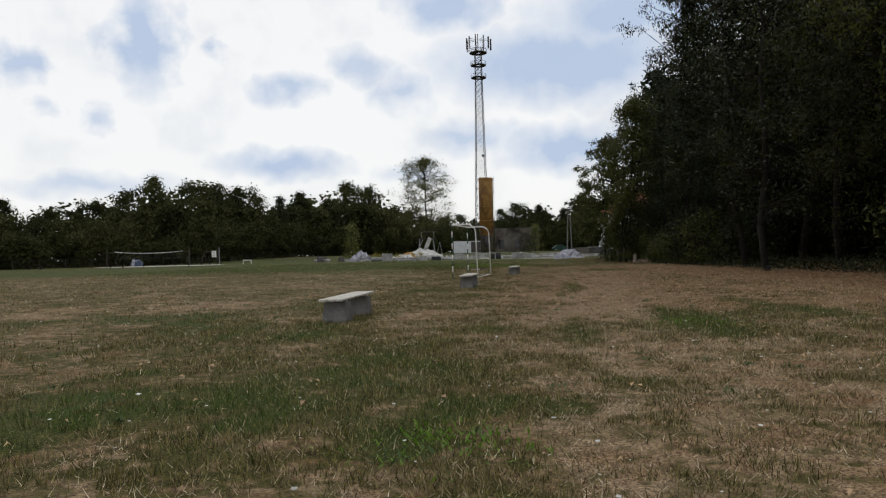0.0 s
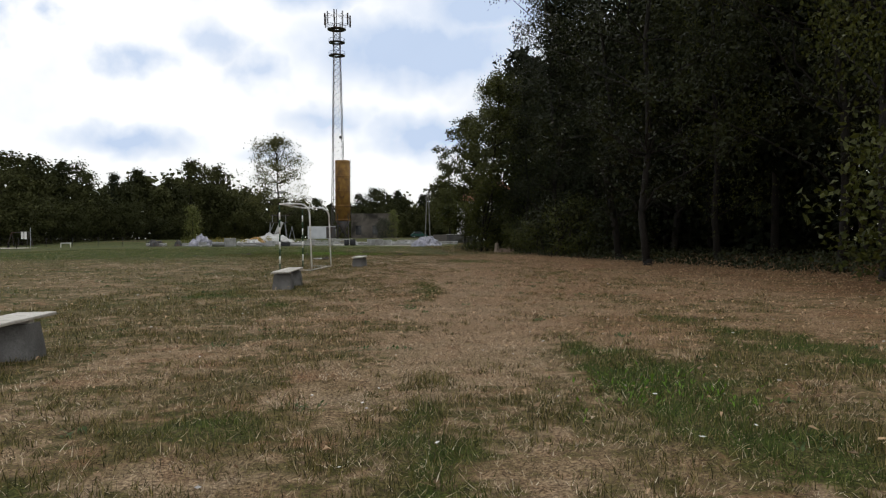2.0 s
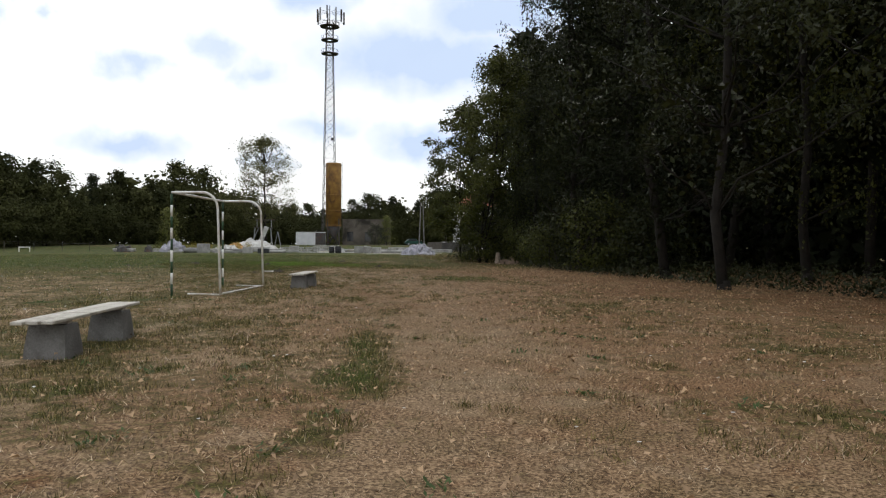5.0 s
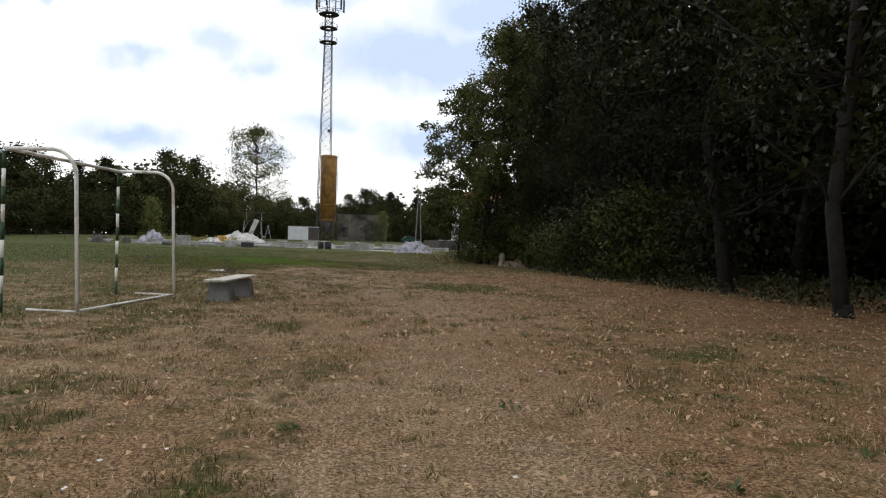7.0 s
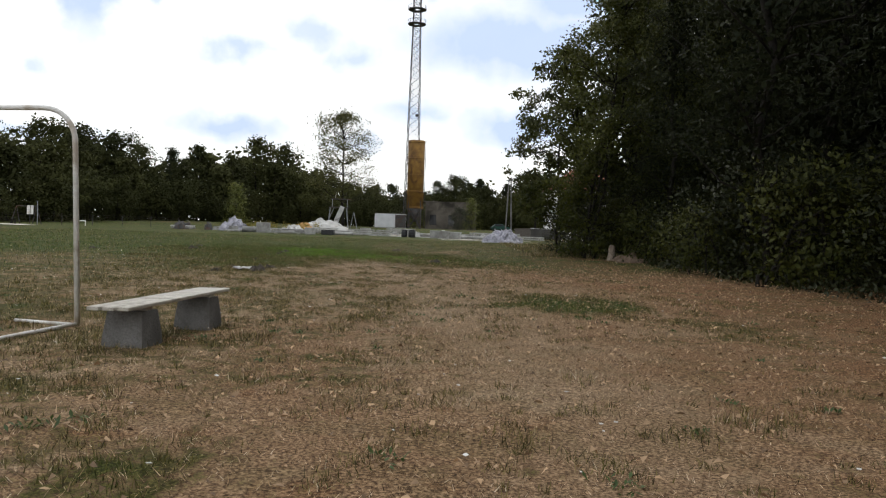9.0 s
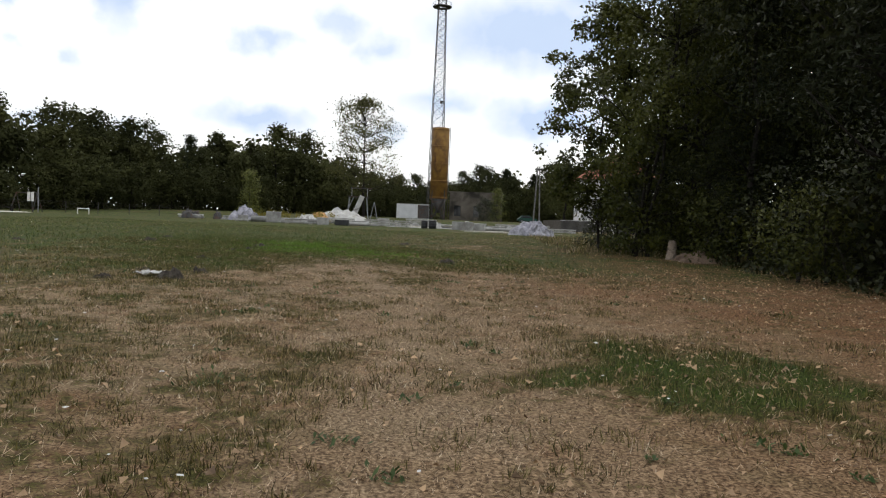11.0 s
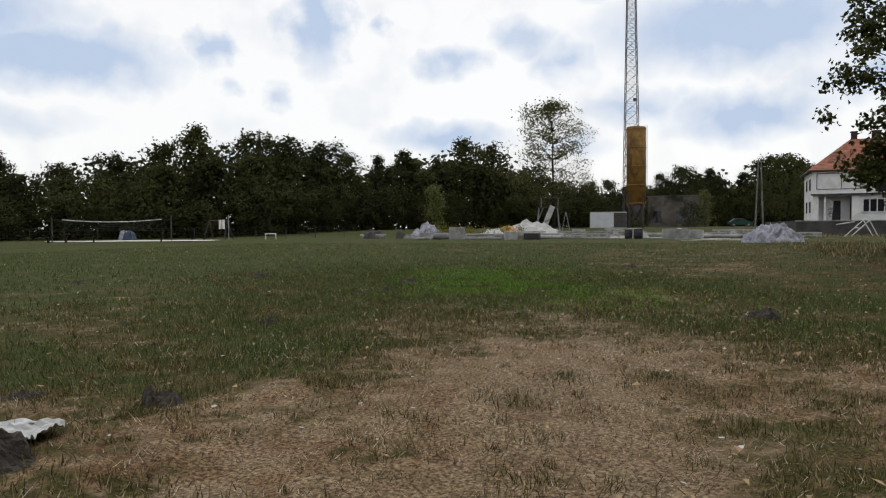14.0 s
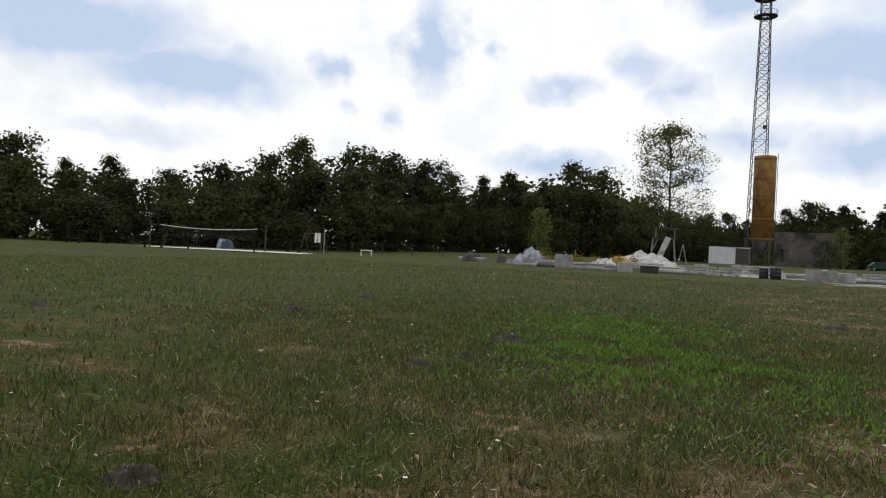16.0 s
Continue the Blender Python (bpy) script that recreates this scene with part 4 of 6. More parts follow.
az = -74.0
while az < 13:
    d0 = float(np.interp(az, [p[0] for p in DIST], [p[1] for p in DIST]))
    el = float(np.interp(az, AZ, EL))
    for row, (dd, k) in enumerate(((8, 1.04), (0, 0.82))):
        d = d0 + dd + rs.uniform(-2, 2)
        a = az + rs.uniform(-0.6, 0.6) + row * 1.0
        top = (EYE[2] + d * math.tan(radians(float(np.interp(a, AZ, EL))))) * k * rs.uniform(0.88, 1.05)
        wood_tree(a, d, top, rs.choice([0, 1, 2, 2, 3] if row == 0 else [4, 5, 4]), "dark broadleaved tree in the far wood" if row else "tall dark tree on the skyline of the far wood")
    for q in range(2):
        wood_tree(az + rs.uniform(-1.2, 1.2), d0 - 5 + rs.uniform(-1.5, 1.5), rs.uniform(2.6, 7.0), 6, "dark bushy shrub in front of the far wood", "bush", 0.85)
    wood_tree(az + rs.uniform(-1.0, 1.0), d0 + 3.5, rs.uniform(4.5, 7.0), 6, "dark bushy shrub in front of the far wood", "bush", 1.0)
    top = EYE[2] + (d0 + 15) * math.tan(radians(el))
    wood_tree(az + rs.uniform(-0.5, 0.5), d0 + 15 + rs.uniform(-2, 2), top * rs.uniform(0.74, 0.86), 7, "dense dark tree deep in the far wood", "tree", 1.15)
    az += math.degrees(5.0 / d0)
LIME = make_tree(25, "lime", 5.5, 0.2, 1.6, "cone", 60, 36, 0.24, (0.3, 0.3, 0.25), 0.0, 0.08, limbs=8)
tree(LIME, -26.0, 112.0, 1.0, 0, "bright green young conifer before the dark wood")
tree(LIME, 3.4, 158.0, 1.05, 50, "bright green young conifer before the dark wood")
tree(LIME, -7.5, 172.0, 1.1, 90, "bright green young conifer before the dark wood")
tree(BUSH[0], 1.4, 150.0, 1.35, 30, "dark leafy bush beside the silo", "bush", name="bush")
LONE = make_tree(36, "pale", 19.3, 4.4, 6.0, "round", 276, 38, 0.30, (0.55, 0.55, 0.45), 0.1, 0.26, limbs=80, boughs=3, soft=0.5)
tree(LONE, -18.4, 145.5, 1.0, 0, "tall lone tree with thin pale foliage")
DARK_OAK = make_tree(27, "far", 11.0, 1.5, 4.2, "round", 100, 30, 0.42, (0.6, 0.6, 0.4), 0.1, 0.25, limbs=24)
tree(DARK_OAK, 14.6, 152.0, 0.92, 0, "dark spreading oak behind the house")
tree(DARK_OAK, 2.6, 176.0, 0.72, 140, "dark spreading oak behind the concrete yard")


# ---- benches ----
def bench():
    t = thing("bench", pose(-2.55, 11.5, 0, 0, 0, -1), "low bench of weathered pale planks on two concrete blocks", "bench", "benches beside the pitch")
    for y in (-0.62, 0.62):
        g = Geo()
        w0, w1, l0, l1, h = 0.175, 0.145, 0.165, 0.12, 0.28
        g.add([(sx * w, sy * l, z) for z, w, l in ((-0.03, w0, l0), (0.1, w0 * 0.95, l0 * 0.92), (h, w1, l1)) for sx, sy in ((-1, -1), (1, -1), (1, 1), (-1, 1))],
              [(3, 2, 1, 0), (8, 9, 10, 11)] + [(i * 4 + k, i * 4 + (k + 1) % 4, i * 4 + 4 + (k + 1) % 4, i * 4 + 4 + k) for i in range(2) for k in range(4)])
        part("concrete_block", g, CONCRETE, t, "rough grey tapered concrete block", m=pose(0, y, 0, 0, 0, 3 * y))
        part("crossbeam", Geo().box((0, y, h + 0.012), (0.27, 0.09, 0.028), bevel=0.004), PLANK, t)
    for i, x in enumerate((-0.105, 0, 0.105)):
        g = Geo().box((0, 0, 0), (0.095, 2.0, 0.028), bevel=0.005)
        part("plank", g, PLANK, t, m=pose(x, 0.02 * (i - 1), h + 0.041, 0, 0, 0.25 * (i - 1)))
    return t


first_bench = bench()
copy_thing(first_bench, pose(-1.4, 20.25, 0, 0, 0, -1.5))
copy_thing(first_bench, pose(-0.27, 29.3, 0, 0, 0, -5) @ Matrix.Diagonal((0.95, 0.88, 1, 1)))


# ---- goal ----
def goal():
    H, W, D, r = 1.9, 2.75, 0.86, 0.023
    t = thing("football_goal", pose(-2.46, 27.0, 0, 0, 0, -7.5), "white tubular goal frame with green banded front posts and no net", "goal")
    for y in (0, W):
        bend = [(D - 0.30 + 0.30 * math.sin(a), y, H - 0.30 + 0.30 * math.cos(a)) for a in np.linspace(0, math.pi / 2, 9)]
        pts = [(0, y, H), (D - 0.45, y, H)] + bend + [(D + 0.05, y, 0.02)]
        part("side_tube", Geo().tube(pts, r, 10), WHITE_PAINT, t, smooth=True)
        part("side_ground_bar", Geo().tube([(0.30, y, 0.03), (D + 0.05, y, 0.02)], 0.014, 8), WHITE_PAINT, t, smooth=True)
        n = 9
        for k in range(n):
            z0, z1 = k * (H - 0.03) / n, (k + 1) * (H - 0.03) / n
            part("post_band", Geo().tube([(0, y, z0 - (0.05 if k == 0 else 0)), (0, y, z1)], 0.022, 10), GREEN_PAINT if k % 2 == 0 else WHITE_PAINT, t, "dark green painted band" if k % 2 == 0 else "white painted band", smooth=True)
    part("crossbar", Geo().tube([(0, r, H), (0, W - r, H)], 0.023, 10), WHITE_PAINT, t, smooth=True)
    part("rear_ground_bar", Geo().tube([(D + 0.05, r, 0.03), (D + 0.05, W - r, 0.03)], 0.017, 8), WHITE_PAINT, t, smooth=True)


goal()


# ---- molehills, sheet and stump ----
for k, (x, y, s, h) in enumerate([(-1.93, 37.70, 0.46, 0.13), (-1.98, 38.75, 0.30, 0.09), (-2.66, 37.3, 0.28, 0.09), (-2.75, 38.6, 0.32, 0.06), (-3.6, 46.6, 0.5, 0.09), (-3.5, 45.5, 0.4, 0.07), (-6.9, 47.4, 0.45, 0.10),
                                  (-3.65, 44.8, 0.4, 0.07), (1.4, 43.3, 0.5, 0.10), (-9.3, 45.5, 0.4, 0.07), (-3.15, 41.7, 0.3, 0.06), (-0.5, 51.9, 0.5, 0.08), (-8.0, 50.9, 0.4, 0.07)]):
    solid("molehill", lumpy(22, 22, s, s, h, k * 1.7, 0.45), SOIL, pose(x, y, float(height(x, y)), 0, 0, 50 * k), "crumbly dark earth molehill in the grass", "molehill", "molehills on the meadow", smooth=False)


def crumpled(w, d, seed, z=0.05):
    g, n = Geo(), 22
    verts = []
    for j in range(n + 1):
        for i in range(n + 1):
            u, v = i / n - 0.5, j / n - 0.5
            a = noise.fractal(Vector((u * 4 + seed, v * 4, 0)), 1.0, 2.0, 4)
            e = 1 + 0.35 * noise.noise(Vector((math.atan2(v, u) * 1.5, seed, 0)))
            verts.append((u * w * e, v * d * e, z + 0.035 * a + 0.025 * noise.noise(Vector((u * 14, v * 14, seed)))))
    g.add(verts, [(j * (n + 1) + i, j * (n + 1) + i + 1, (j + 1) * (n + 1) + i + 1, (j + 1) * (n + 1) + i) for j in range(n) for i in range(n)])
    return g


solid("plastic_sheet", crumpled(0.50, 0.34, 3.0, 0.035), WHITE_SHEET, pose(-2.22, 37.98, 0.0, 0, 0, 15), "crumpled dirty white plastic sheet on the grass", "litter")


def stump():
    g = Geo()
    rows = []
    n = 18
    for j, (z, r) in enumerate(((-0.1, 0.30), (0.08, 0.23), (0.3, 0.18), (0.55, 0.16), (0.72, 0.13))):
        rows.append([(math.cos(2 * math.pi * k / n) * r * (1 + 0.25 * noise.noise(Vector((k * 0.8, z * 3, 1)))), math.sin(2 * math.pi * k / n) * r, z + (0.16 * noise.noise(Vector((k * 1.3, 5, 0))) if j == 4 else 0)) for k in range(n)])
    g.add([p for r in rows for p in r], [(j * n + k, j * n + (k + 1) % n, (j + 1) * n + (k + 1) % n, (j + 1) * n + k) for j in range(4) for k in range(n)] + [tuple(4 * n + k for k in range(n))])
    solid("tree_stump", g, STUMP_WOOD, pose(7.4, 49.3, 0) @ Matrix.Diagonal((0.7, 0.7, 0.75, 1)), "broken pale birch stump at the edge of the wood", "stump", smooth=True)


stump()
solid("sandy_bank", lumpy(30, 20, 1.5, 0.9, 0.24, 4.4, 0.4), mat("pale_earth", (0.08, 0.056, 0.04), (0.22, 0.16, 0.118), 3, 0.95, bump=0.8, fine=25), pose(7.9, 48.6, 0.0, 0, 0, -35), "bare sandy bank of pale earth beneath the bushes", "bank")


# ---- mast and silo ----
def strut(g, a, b, r):
    g.tube([a, b], r, 4, caps=False)


def mast():
    t = thing("radio_mast", pose(-8.35, 164.5, 0.5, 0, 0, 12), "tall square lattice steel mast with antennas", "mast")
    H, b0, b1 = 46.0, 1.42, 0.70
    half = lambda z: b0 + (b1 - b0) * min(1.0, z / 40.0)
    corner = lambda k, z: Vector(((-1, 1, 1, -1)[k] * half(z), (-1, -1, 1, 1)[k] * half(z), z))
    for k in range(4):
        g = Geo()
        g.tube([corner(k, z) for z in np.linspace(0, H, 12)], 0.065, 5)
        part("leg", g, DARK_STEEL, t)
    z = 0.0
    while z < H - 1:
        z1 = min(H, z + max(1.25, half(z) * 1.6))
        for k in range(4):
            g = Geo()
            strut(g, corner(k, z), corner((k + 1) % 4, z1), 0.034)
            strut(g, corner((k + 1) % 4, z), corner(k, z1), 0.034)
            strut(g, corner(k, z1), corner((k + 1) % 4, z1), 0.032)
            part("brace", g, STEEL if 14 < z < 28 else DARK_STEEL, t)
        z = z1
    for pz, pr in ((39.6, 1.75), (42.4, 1.75), (45.2, 2.0)):
        g = Geo()
        g.lathe([(pr, pz), (pr, pz + 0.12), (half(pz) * 0.8, pz + 0.12), (half(pz) * 0.8, pz)], 20, True)
        part("platform", g, DARK_STEEL, t)
        g = Geo()
        g.tube([(pr * math.cos(a), pr * math.sin(a), pz + 0.8) for a in np.linspace(0, 2 * math.pi, 21)], 0.035, 4, caps=False)
        for a in np.linspace(0, 2 * math.pi, 11)[:-1]:
            strut(g, (pr * math.cos(a), pr * math.sin(a), pz), (pr * math.cos(a), pr * math.sin(a), pz + 0.8), 0.03)
        part("railing", g, DARK_STEEL, t)
    for i in range(9):
        a = i * 2 * math.pi / 9 + 0.2
        r = 2.5 if i % 3 else 3.1
        g = Geo().box((r * math.cos(a), r * math.sin(a), 47.4), (0.34, 0.22, 2.6), math.degrees(a), bevel=0.05)
        part("antenna", g, STEEL if i % 2 else DARK_STEEL, t)
        g = Geo()
        for z in (46.4, 48.2):
            strut(g, (0.5 * math.cos(a), 0.5 * math.sin(a), z), (r * math.cos(a), r * math.sin(a), z), 0.04)
        part("antenna_arm", g, DARK_STEEL, t)
    g = Geo()
    strut(g, (0, 0, 45), (0, 0, 49.6), 0.09)
    part("top_pole", g, DARK_STEEL, t)
    part("equipment_box", Geo().box((0.4, -half(22), 22), (0.5, 0.35, 0.5), bevel=0.04), DARK_STEEL, t)


def silo():
    t = thing("cement_silo", pose(-6.75, 151.8, 0.65), "rusty yellow cylindrical cement silo on steel legs", "silo")
    r = 1.47
    part("drum", Geo().lathe([(r, 3.6), (r, 15.5), (r * 0.96, 15.58), (0.3, 15.62)], 32), RUST_YELLOW, t, "streaked rusty yellow steel shell", True)
    part("cone", Geo().lathe([(0.25, 1.2), (0.3, 1.5), (r * 0.98, 3.6)], 24), DARK_STEEL, t, smooth=True)
    for z in (3.7, 6.5, 9.4, 12.3, 15.1):
        part("ring_band", Geo().lathe([(r + 0.02, z), (r + 0.06, z + 0.05), (r + 0.06, z + 0.15), (r + 0.02, z + 0.2)], 32, True), RUST_YELLOW, t)
    for k in range(4):
        a = math.pi / 4 + k * math.pi / 2
        part("leg", Geo().tube([(1.5 * math.cos(a), 1.5 * math.sin(a), -0.1), (1.42 * math.cos(a), 1.42 * math.sin(a), 5.0)], 0.13, 6), DARK_STEEL, t)
        b = a + math.pi / 2
        g = Geo()
        strut(g, (1.5 * math.cos(a), 1.5 * math.sin(a), 0.2), (1.45 * math.cos(b), 1.45 * math.sin(b), 3.4), 0.06)
        strut(g, (1.5 * math.cos(b), 1.5 * math.sin(b), 0.2), (1.45 * math.cos(a), 1.45 * math.sin(a), 3.4), 0.06)
        part("cross_brace", g, DARK_STEEL, t)
    g = Geo()
    for x in (-0.22, 0.22):
        strut(g, (1.62, x, 0), (1.62, x, 15.9), 0.035)
    for z in np.arange(0.4, 15.8, 0.45):
        strut(g, (1.62, -0.22, z), (1.62, 0.22, z), 0.025)
    part("ladder", g, DARK_STEEL, t)


mast()
silo()


# ---- concrete yard ----
def at(x, y, rz=0.0):
    return pose(x, y, float(height(x, y)), 0, 0, rz)


def concrete_ring(x, y, r, h, label, rz=0.0):
    solid("concrete_ring", Geo().lathe([(r, -0.02), (r, h - 0.02), (r - 0.02, h), (r - 0.10, h), (r - 0.11, h - 0.02), (r - 0.11, -0.02)], 32, True), PALE_CONCRETE, at(x, y, rz), label, "concrete ring", "precast concrete in the yard", smooth=False)


def pipe(x, y, r, length, rz, label):
    g = Geo().lathe([(r, 0), (r, length), (r - 0.07, length), (r - 0.07, 0)], 24, True).moved(pose(0, 0, r, 0, 90, 0) @ pose(0, 0, -length / 2))
    solid("concrete_pipe", g, PALE_CONCRETE, at(x, y, rz), label, "concrete pipe", "precast concrete in the yard")


def slab_stack(x, y, w, d, n, rz, seed):
    r2 = random.Random(seed)
    t = thing("slab_stack", at(x, y, rz), "stack of pale precast concrete slabs on timber battens", "slab stack", "precast concrete in the yard")
    z = 0.0
    for i in range(n):
        for sx in (-0.35, 0.35):
            part("batten", Geo().box((sx * w, 0, z + 0.03), (0.08, d * 0.9, 0.06)), PLANK, t)
        z += 0.06
        part("slab", Geo().box((0, 0, 0), (w, d, 0.13), bevel=0.012), PALE_CONCRETE, t, m=pose(r2.uniform(-0.08, 0.08), r2.uniform(-0.05, 0.05), z + 0.065, 0, 0, r2.uniform(-2, 2)))
        z += 0.13


concrete_ring(-16.45, 90, 0.64, 0.95, "upright pale concrete well ring on the grass")
concrete_ring(-0.1, 90, 0.9, 0.72, "wide low concrete well ring in the yard")
concrete_ring(1.35, 91.2, 0.5, 0.6, "small grey concrete well ring in the yard")
concrete_ring(-11.65, 88, 0.5, 0.6, "small grey concrete well ring in the yard")
concrete_ring(4.2, 96, 0.6, 0.5, "small grey concrete well ring in the yard")
pipe(-17.75, 90.4, 0.26, 1.5, 5, "pale concrete pipe lying in the grass")
pipe(-12.9, 91.5, 0.2, 1.8, -4, "pale concrete pipe lying in the grass")
pipe(3.3, 92.5, 0.14, 3.0, 8, "slim pale pipe lying in the yard")
slab_stack(-19.2, 90.2, 1.5, 0.9, 1, 2, 1)
slab_stack(-13.8, 88.4, 2.9, 1.0, 1, -3, 2)
slab_stack(-7.6, 92.5, 2.4, 1.0, 3, 3, 3)
slab_stack(-5.6, 92.3, 1.4, 0.9, 3, -5, 4)
slab_stack(-9.6, 94.0, 1.6, 0.9, 2, 4, 5)
slab_stack(-2.0, 95.5, 3.2, 1.0, 2, 1, 6)
slab_stack(2.6, 97.0, 3.0, 1.0, 2, -4, 7)
slab_stack(6.4, 97.5, 2.6, 1.0, 3, 6, 8)
slab_stack(-14.5, 93.5, 2.2, 0.8, 2, 6, 9)
slab_stack(-26.3, 96.0, 2.2, 0.9, 2, 3, 10)
slab_stack(-17.0, 97.5, 2.4, 1.0, 2, -6, 11)
slab_stack(-11.8, 96.5, 2.4, 1.0, 3, 5, 12)
slab_stack(-22.8, 97.8, 2.0, 0.9, 2, 12, 13)
slab_stack(4.4, 100.5, 3.4, 1.0, 3, 2, 14)
slab_stack(0.4, 101.5, 2.8, 1.0, 3, -3, 15)
slab_stack(8.6, 93.5, 2.4, 0.9, 2, 9, 16)
slab_stack(-4.6, 100.5, 3.0, 1.0, 4, 0, 17)
concrete_ring(-8.2, 99.0, 0.55, 0.7, "small grey concrete well ring in the yard")
concrete_ring(-20.2, 93.0, 0.45, 0.5, "small grey concrete well ring in the yard")
pipe(-9.2, 90.2, 0.16, 2.2, 3, "slim pale pipe lying in the yard")
pipe(1.2, 94.0, 0.16, 2.6, -6, "slim pale pipe lying in the yard")


def drum(x, y, r, h, rz):
    t = thing("barrel", at(x, y, rz), "black plastic barrel standing in the yard", "barrel", "black barrels")
    part("body", Geo().lathe([(r * 0.9, 0), (r, 0.06), (r, h * 0.33), (r * 1.05, h * 0.36), (r, h * 0.39), (r, h * 0.63), (r * 1.05, h * 0.66), (r, h * 0.69), (r, h - 0.05), (r * 0.93, h)], 20), BLACK_PLASTIC, t, smooth=True)
    part("rim", Geo().lathe([(r, h - 0.03), (r * 1.03, h - 0.01), (r * 1.03, h + 0.02), (r * 0.9, h + 0.02), (r * 0.9, h - 0.03)], 20, True), BLACK_PLASTIC, t)


drum(-3.35, 90, 0.28, 0.66, 0)
drum(-2.65, 89.9, 0.33, 0.70, 40)
solid("crate", Geo().box((0, 0, 0.24), (1.1, 0.7, 0.46), bevel=0.02), BLACK_PLASTIC, at(-10.05, 88), "dark plastic crate on the grass", "crate")
solid("wrapped_heap", lumpy(28, 22, 2.8, 1.8, 0.85, 2.2, 0.4, 0.4), TARP, at(-21.0, 95.5), "heap of building material under pale plastic sheeting", "heap")
solid("gravel_pile", lumpy(44, 34, 6.4, 4.6, 1.15, 7.0, 0.35, 0.6), WHITE_SAND, at(-14.3, 108), "pile of white gravel in the concrete yard", "gravel pile")
solid("gravel_pile", lumpy(30, 24, 3.6, 2.4, 0.55, 7.9, 0.4, 0.5), WHITE_SAND, at(-17.3, 106), "low spread of white gravel in the concrete yard", "gravel pile")
solid("sand_pile", lumpy(30, 24, 2.4, 1.8, 0.85, 9.0, 0.3, 0.6), ORANGE_SAND, at(-16.0, 105), "small pile of orange sand beside white gravel", "sand pile")
solid("cement_bags", lumpy(30, 24, 2.0, 1.4, 0.65, 11.0, 0.4, 0.5), WHITE_SHEET, at(-14.6, 94.6), "heap of pale cement bags", "bags")


def tarp_pile():
    g = lumpy(70, 54, 3.3, 2.6, 0.70, 13.0, 0.3, 0.6)
    g.v = [(x, y, z + (0.11 * math.sin(13 * math.atan2(y, x) + 4 * noise.noise(Vector((x, y, 0)))) + 0.09 * abs(noise.noise(Vector((x * 3.5, y * 3.5, 2))))) * min(1, max(0, z * 4))) for x, y, z in g.v]
    solid("tarpaulin", g, TARP, at(5.05, 78.3, 10), "heap covered by a crumpled grey tarpaulin", "tarpaulin", smooth=True)


tarp_pile()
r3 = random.Random(4)
solid("white_box", Geo().box((0, 0, 0.2), (0.32, 0.25, 0.4), bevel=0.02), WHITE_PAINT, at(0.15, 93.0) @ pose(0, 0, 0.35), "small white plastic box on the concrete", "box")
solid("block", Geo().box((0, 0, 0.17), (0.8, 0.5, 0.36), bevel=0.02), PALE_CONCRETE, at(0.15, 93.0), "pale concrete block in the yard", "block")
for k in range(14):
    x, y = r3.uniform(0.2, 7.4), r3.uniform(81.5, 87)
    solid("board", Geo().box((0, 0, 0.05), (r3.uniform(0.8, 2.4), r3.uniform(0.1, 0.2), 0.035), bevel=0.004), PLANK, at(x, y, r3.uniform(-35, 35)), "pale loose board lying on the ground", "board", "loose boards in the yard")
for k in range(10):
    x, y = r3.uniform(-8.5, 8), r3.uniform(94, 103)
    solid("board", Geo().box((0, 0, 0.08), (r3.uniform(1.2, 3.2), r3.uniform(0.15, 0.3), 0.12), bevel=0.006), PLANK, at(x, y, r3.uniform(-20, 20)), "pale loose board lying on the ground", "board", "loose boards in the yard")
solid("yard_paving", Geo().box((0, 0, 0.012), (9.5, 2.2, 0.03)), WHITE_SAND, at(-2.5, 94.2), "pale sandy concrete strip in the yard", "paving", kind="structure")
for k in range(26):
    x, y = r3.uniform(-24, 8), r3.uniform(93, 104)
    s = r3.uniform(0.25, 0.7)
    solid("rubble", lumpy(8, 8, s * 1.6, s * 1.2, s * 0.6, k * 2.1, 0.4, 0.4), PALE_CONCRETE, at(x, y, r3.uniform(0, 180)), "broken piece of pale concrete rubble", "rubble", "rubble in the yard")
for k in range(9):
    x, y = -22 + k * 1.05 + r3.uniform(-0.4, 0.4), 100 + r3.uniform(-1, 1)
    rs2 = np.random.RandomState(60 + k)
    pts = crown_points(rs2, 16, 0.95, 0.1, 0.5, "round")
    me = array_mesh("yellow_weed", leaves_at(pts, 18, (0.15, 0.15, 0.12), 0.12, rs2), 4, YELLOW_WEED)
    ob = new("weed", me)
    ob.matrix_basis = at(x, y)
    tagged(ob, "yellow flowering weed beside the rubble", "weed", "yellow weeds", "stuff")


def container():
    t = thing("site_container", pose(-10.8, 149.5, 0.62, 0, 0, 6), "pale grey steel site container", "container")
    w, d, h = 5.4, 2.4, 2.35
    part("body", Geo().box((0, 0, h / 2 + 0.1), (w, d, h), bevel=0.03), CONTAINER, t)
    for k in range(17):
        part("rib", Geo().box((-w / 2 + 0.3 + k * 0.3, -d / 2 - 0.01, h / 2 + 0.1), (0.1, 0.05, h - 0.25)), CONTAINER, t)
    part("dark_side", Geo().box((1.75, -d / 2 - 0.05, h / 2 + 0.1), (1.85, 0.04, h - 0.15)), DARK_STEEL, t, "dark steel side panel")
    part("roof", Geo().box((0, 0, h + 0.14), (w + 0.08, d + 0.08, 0.07), bevel=0.02), PALE_CONCRETE, t)


container()


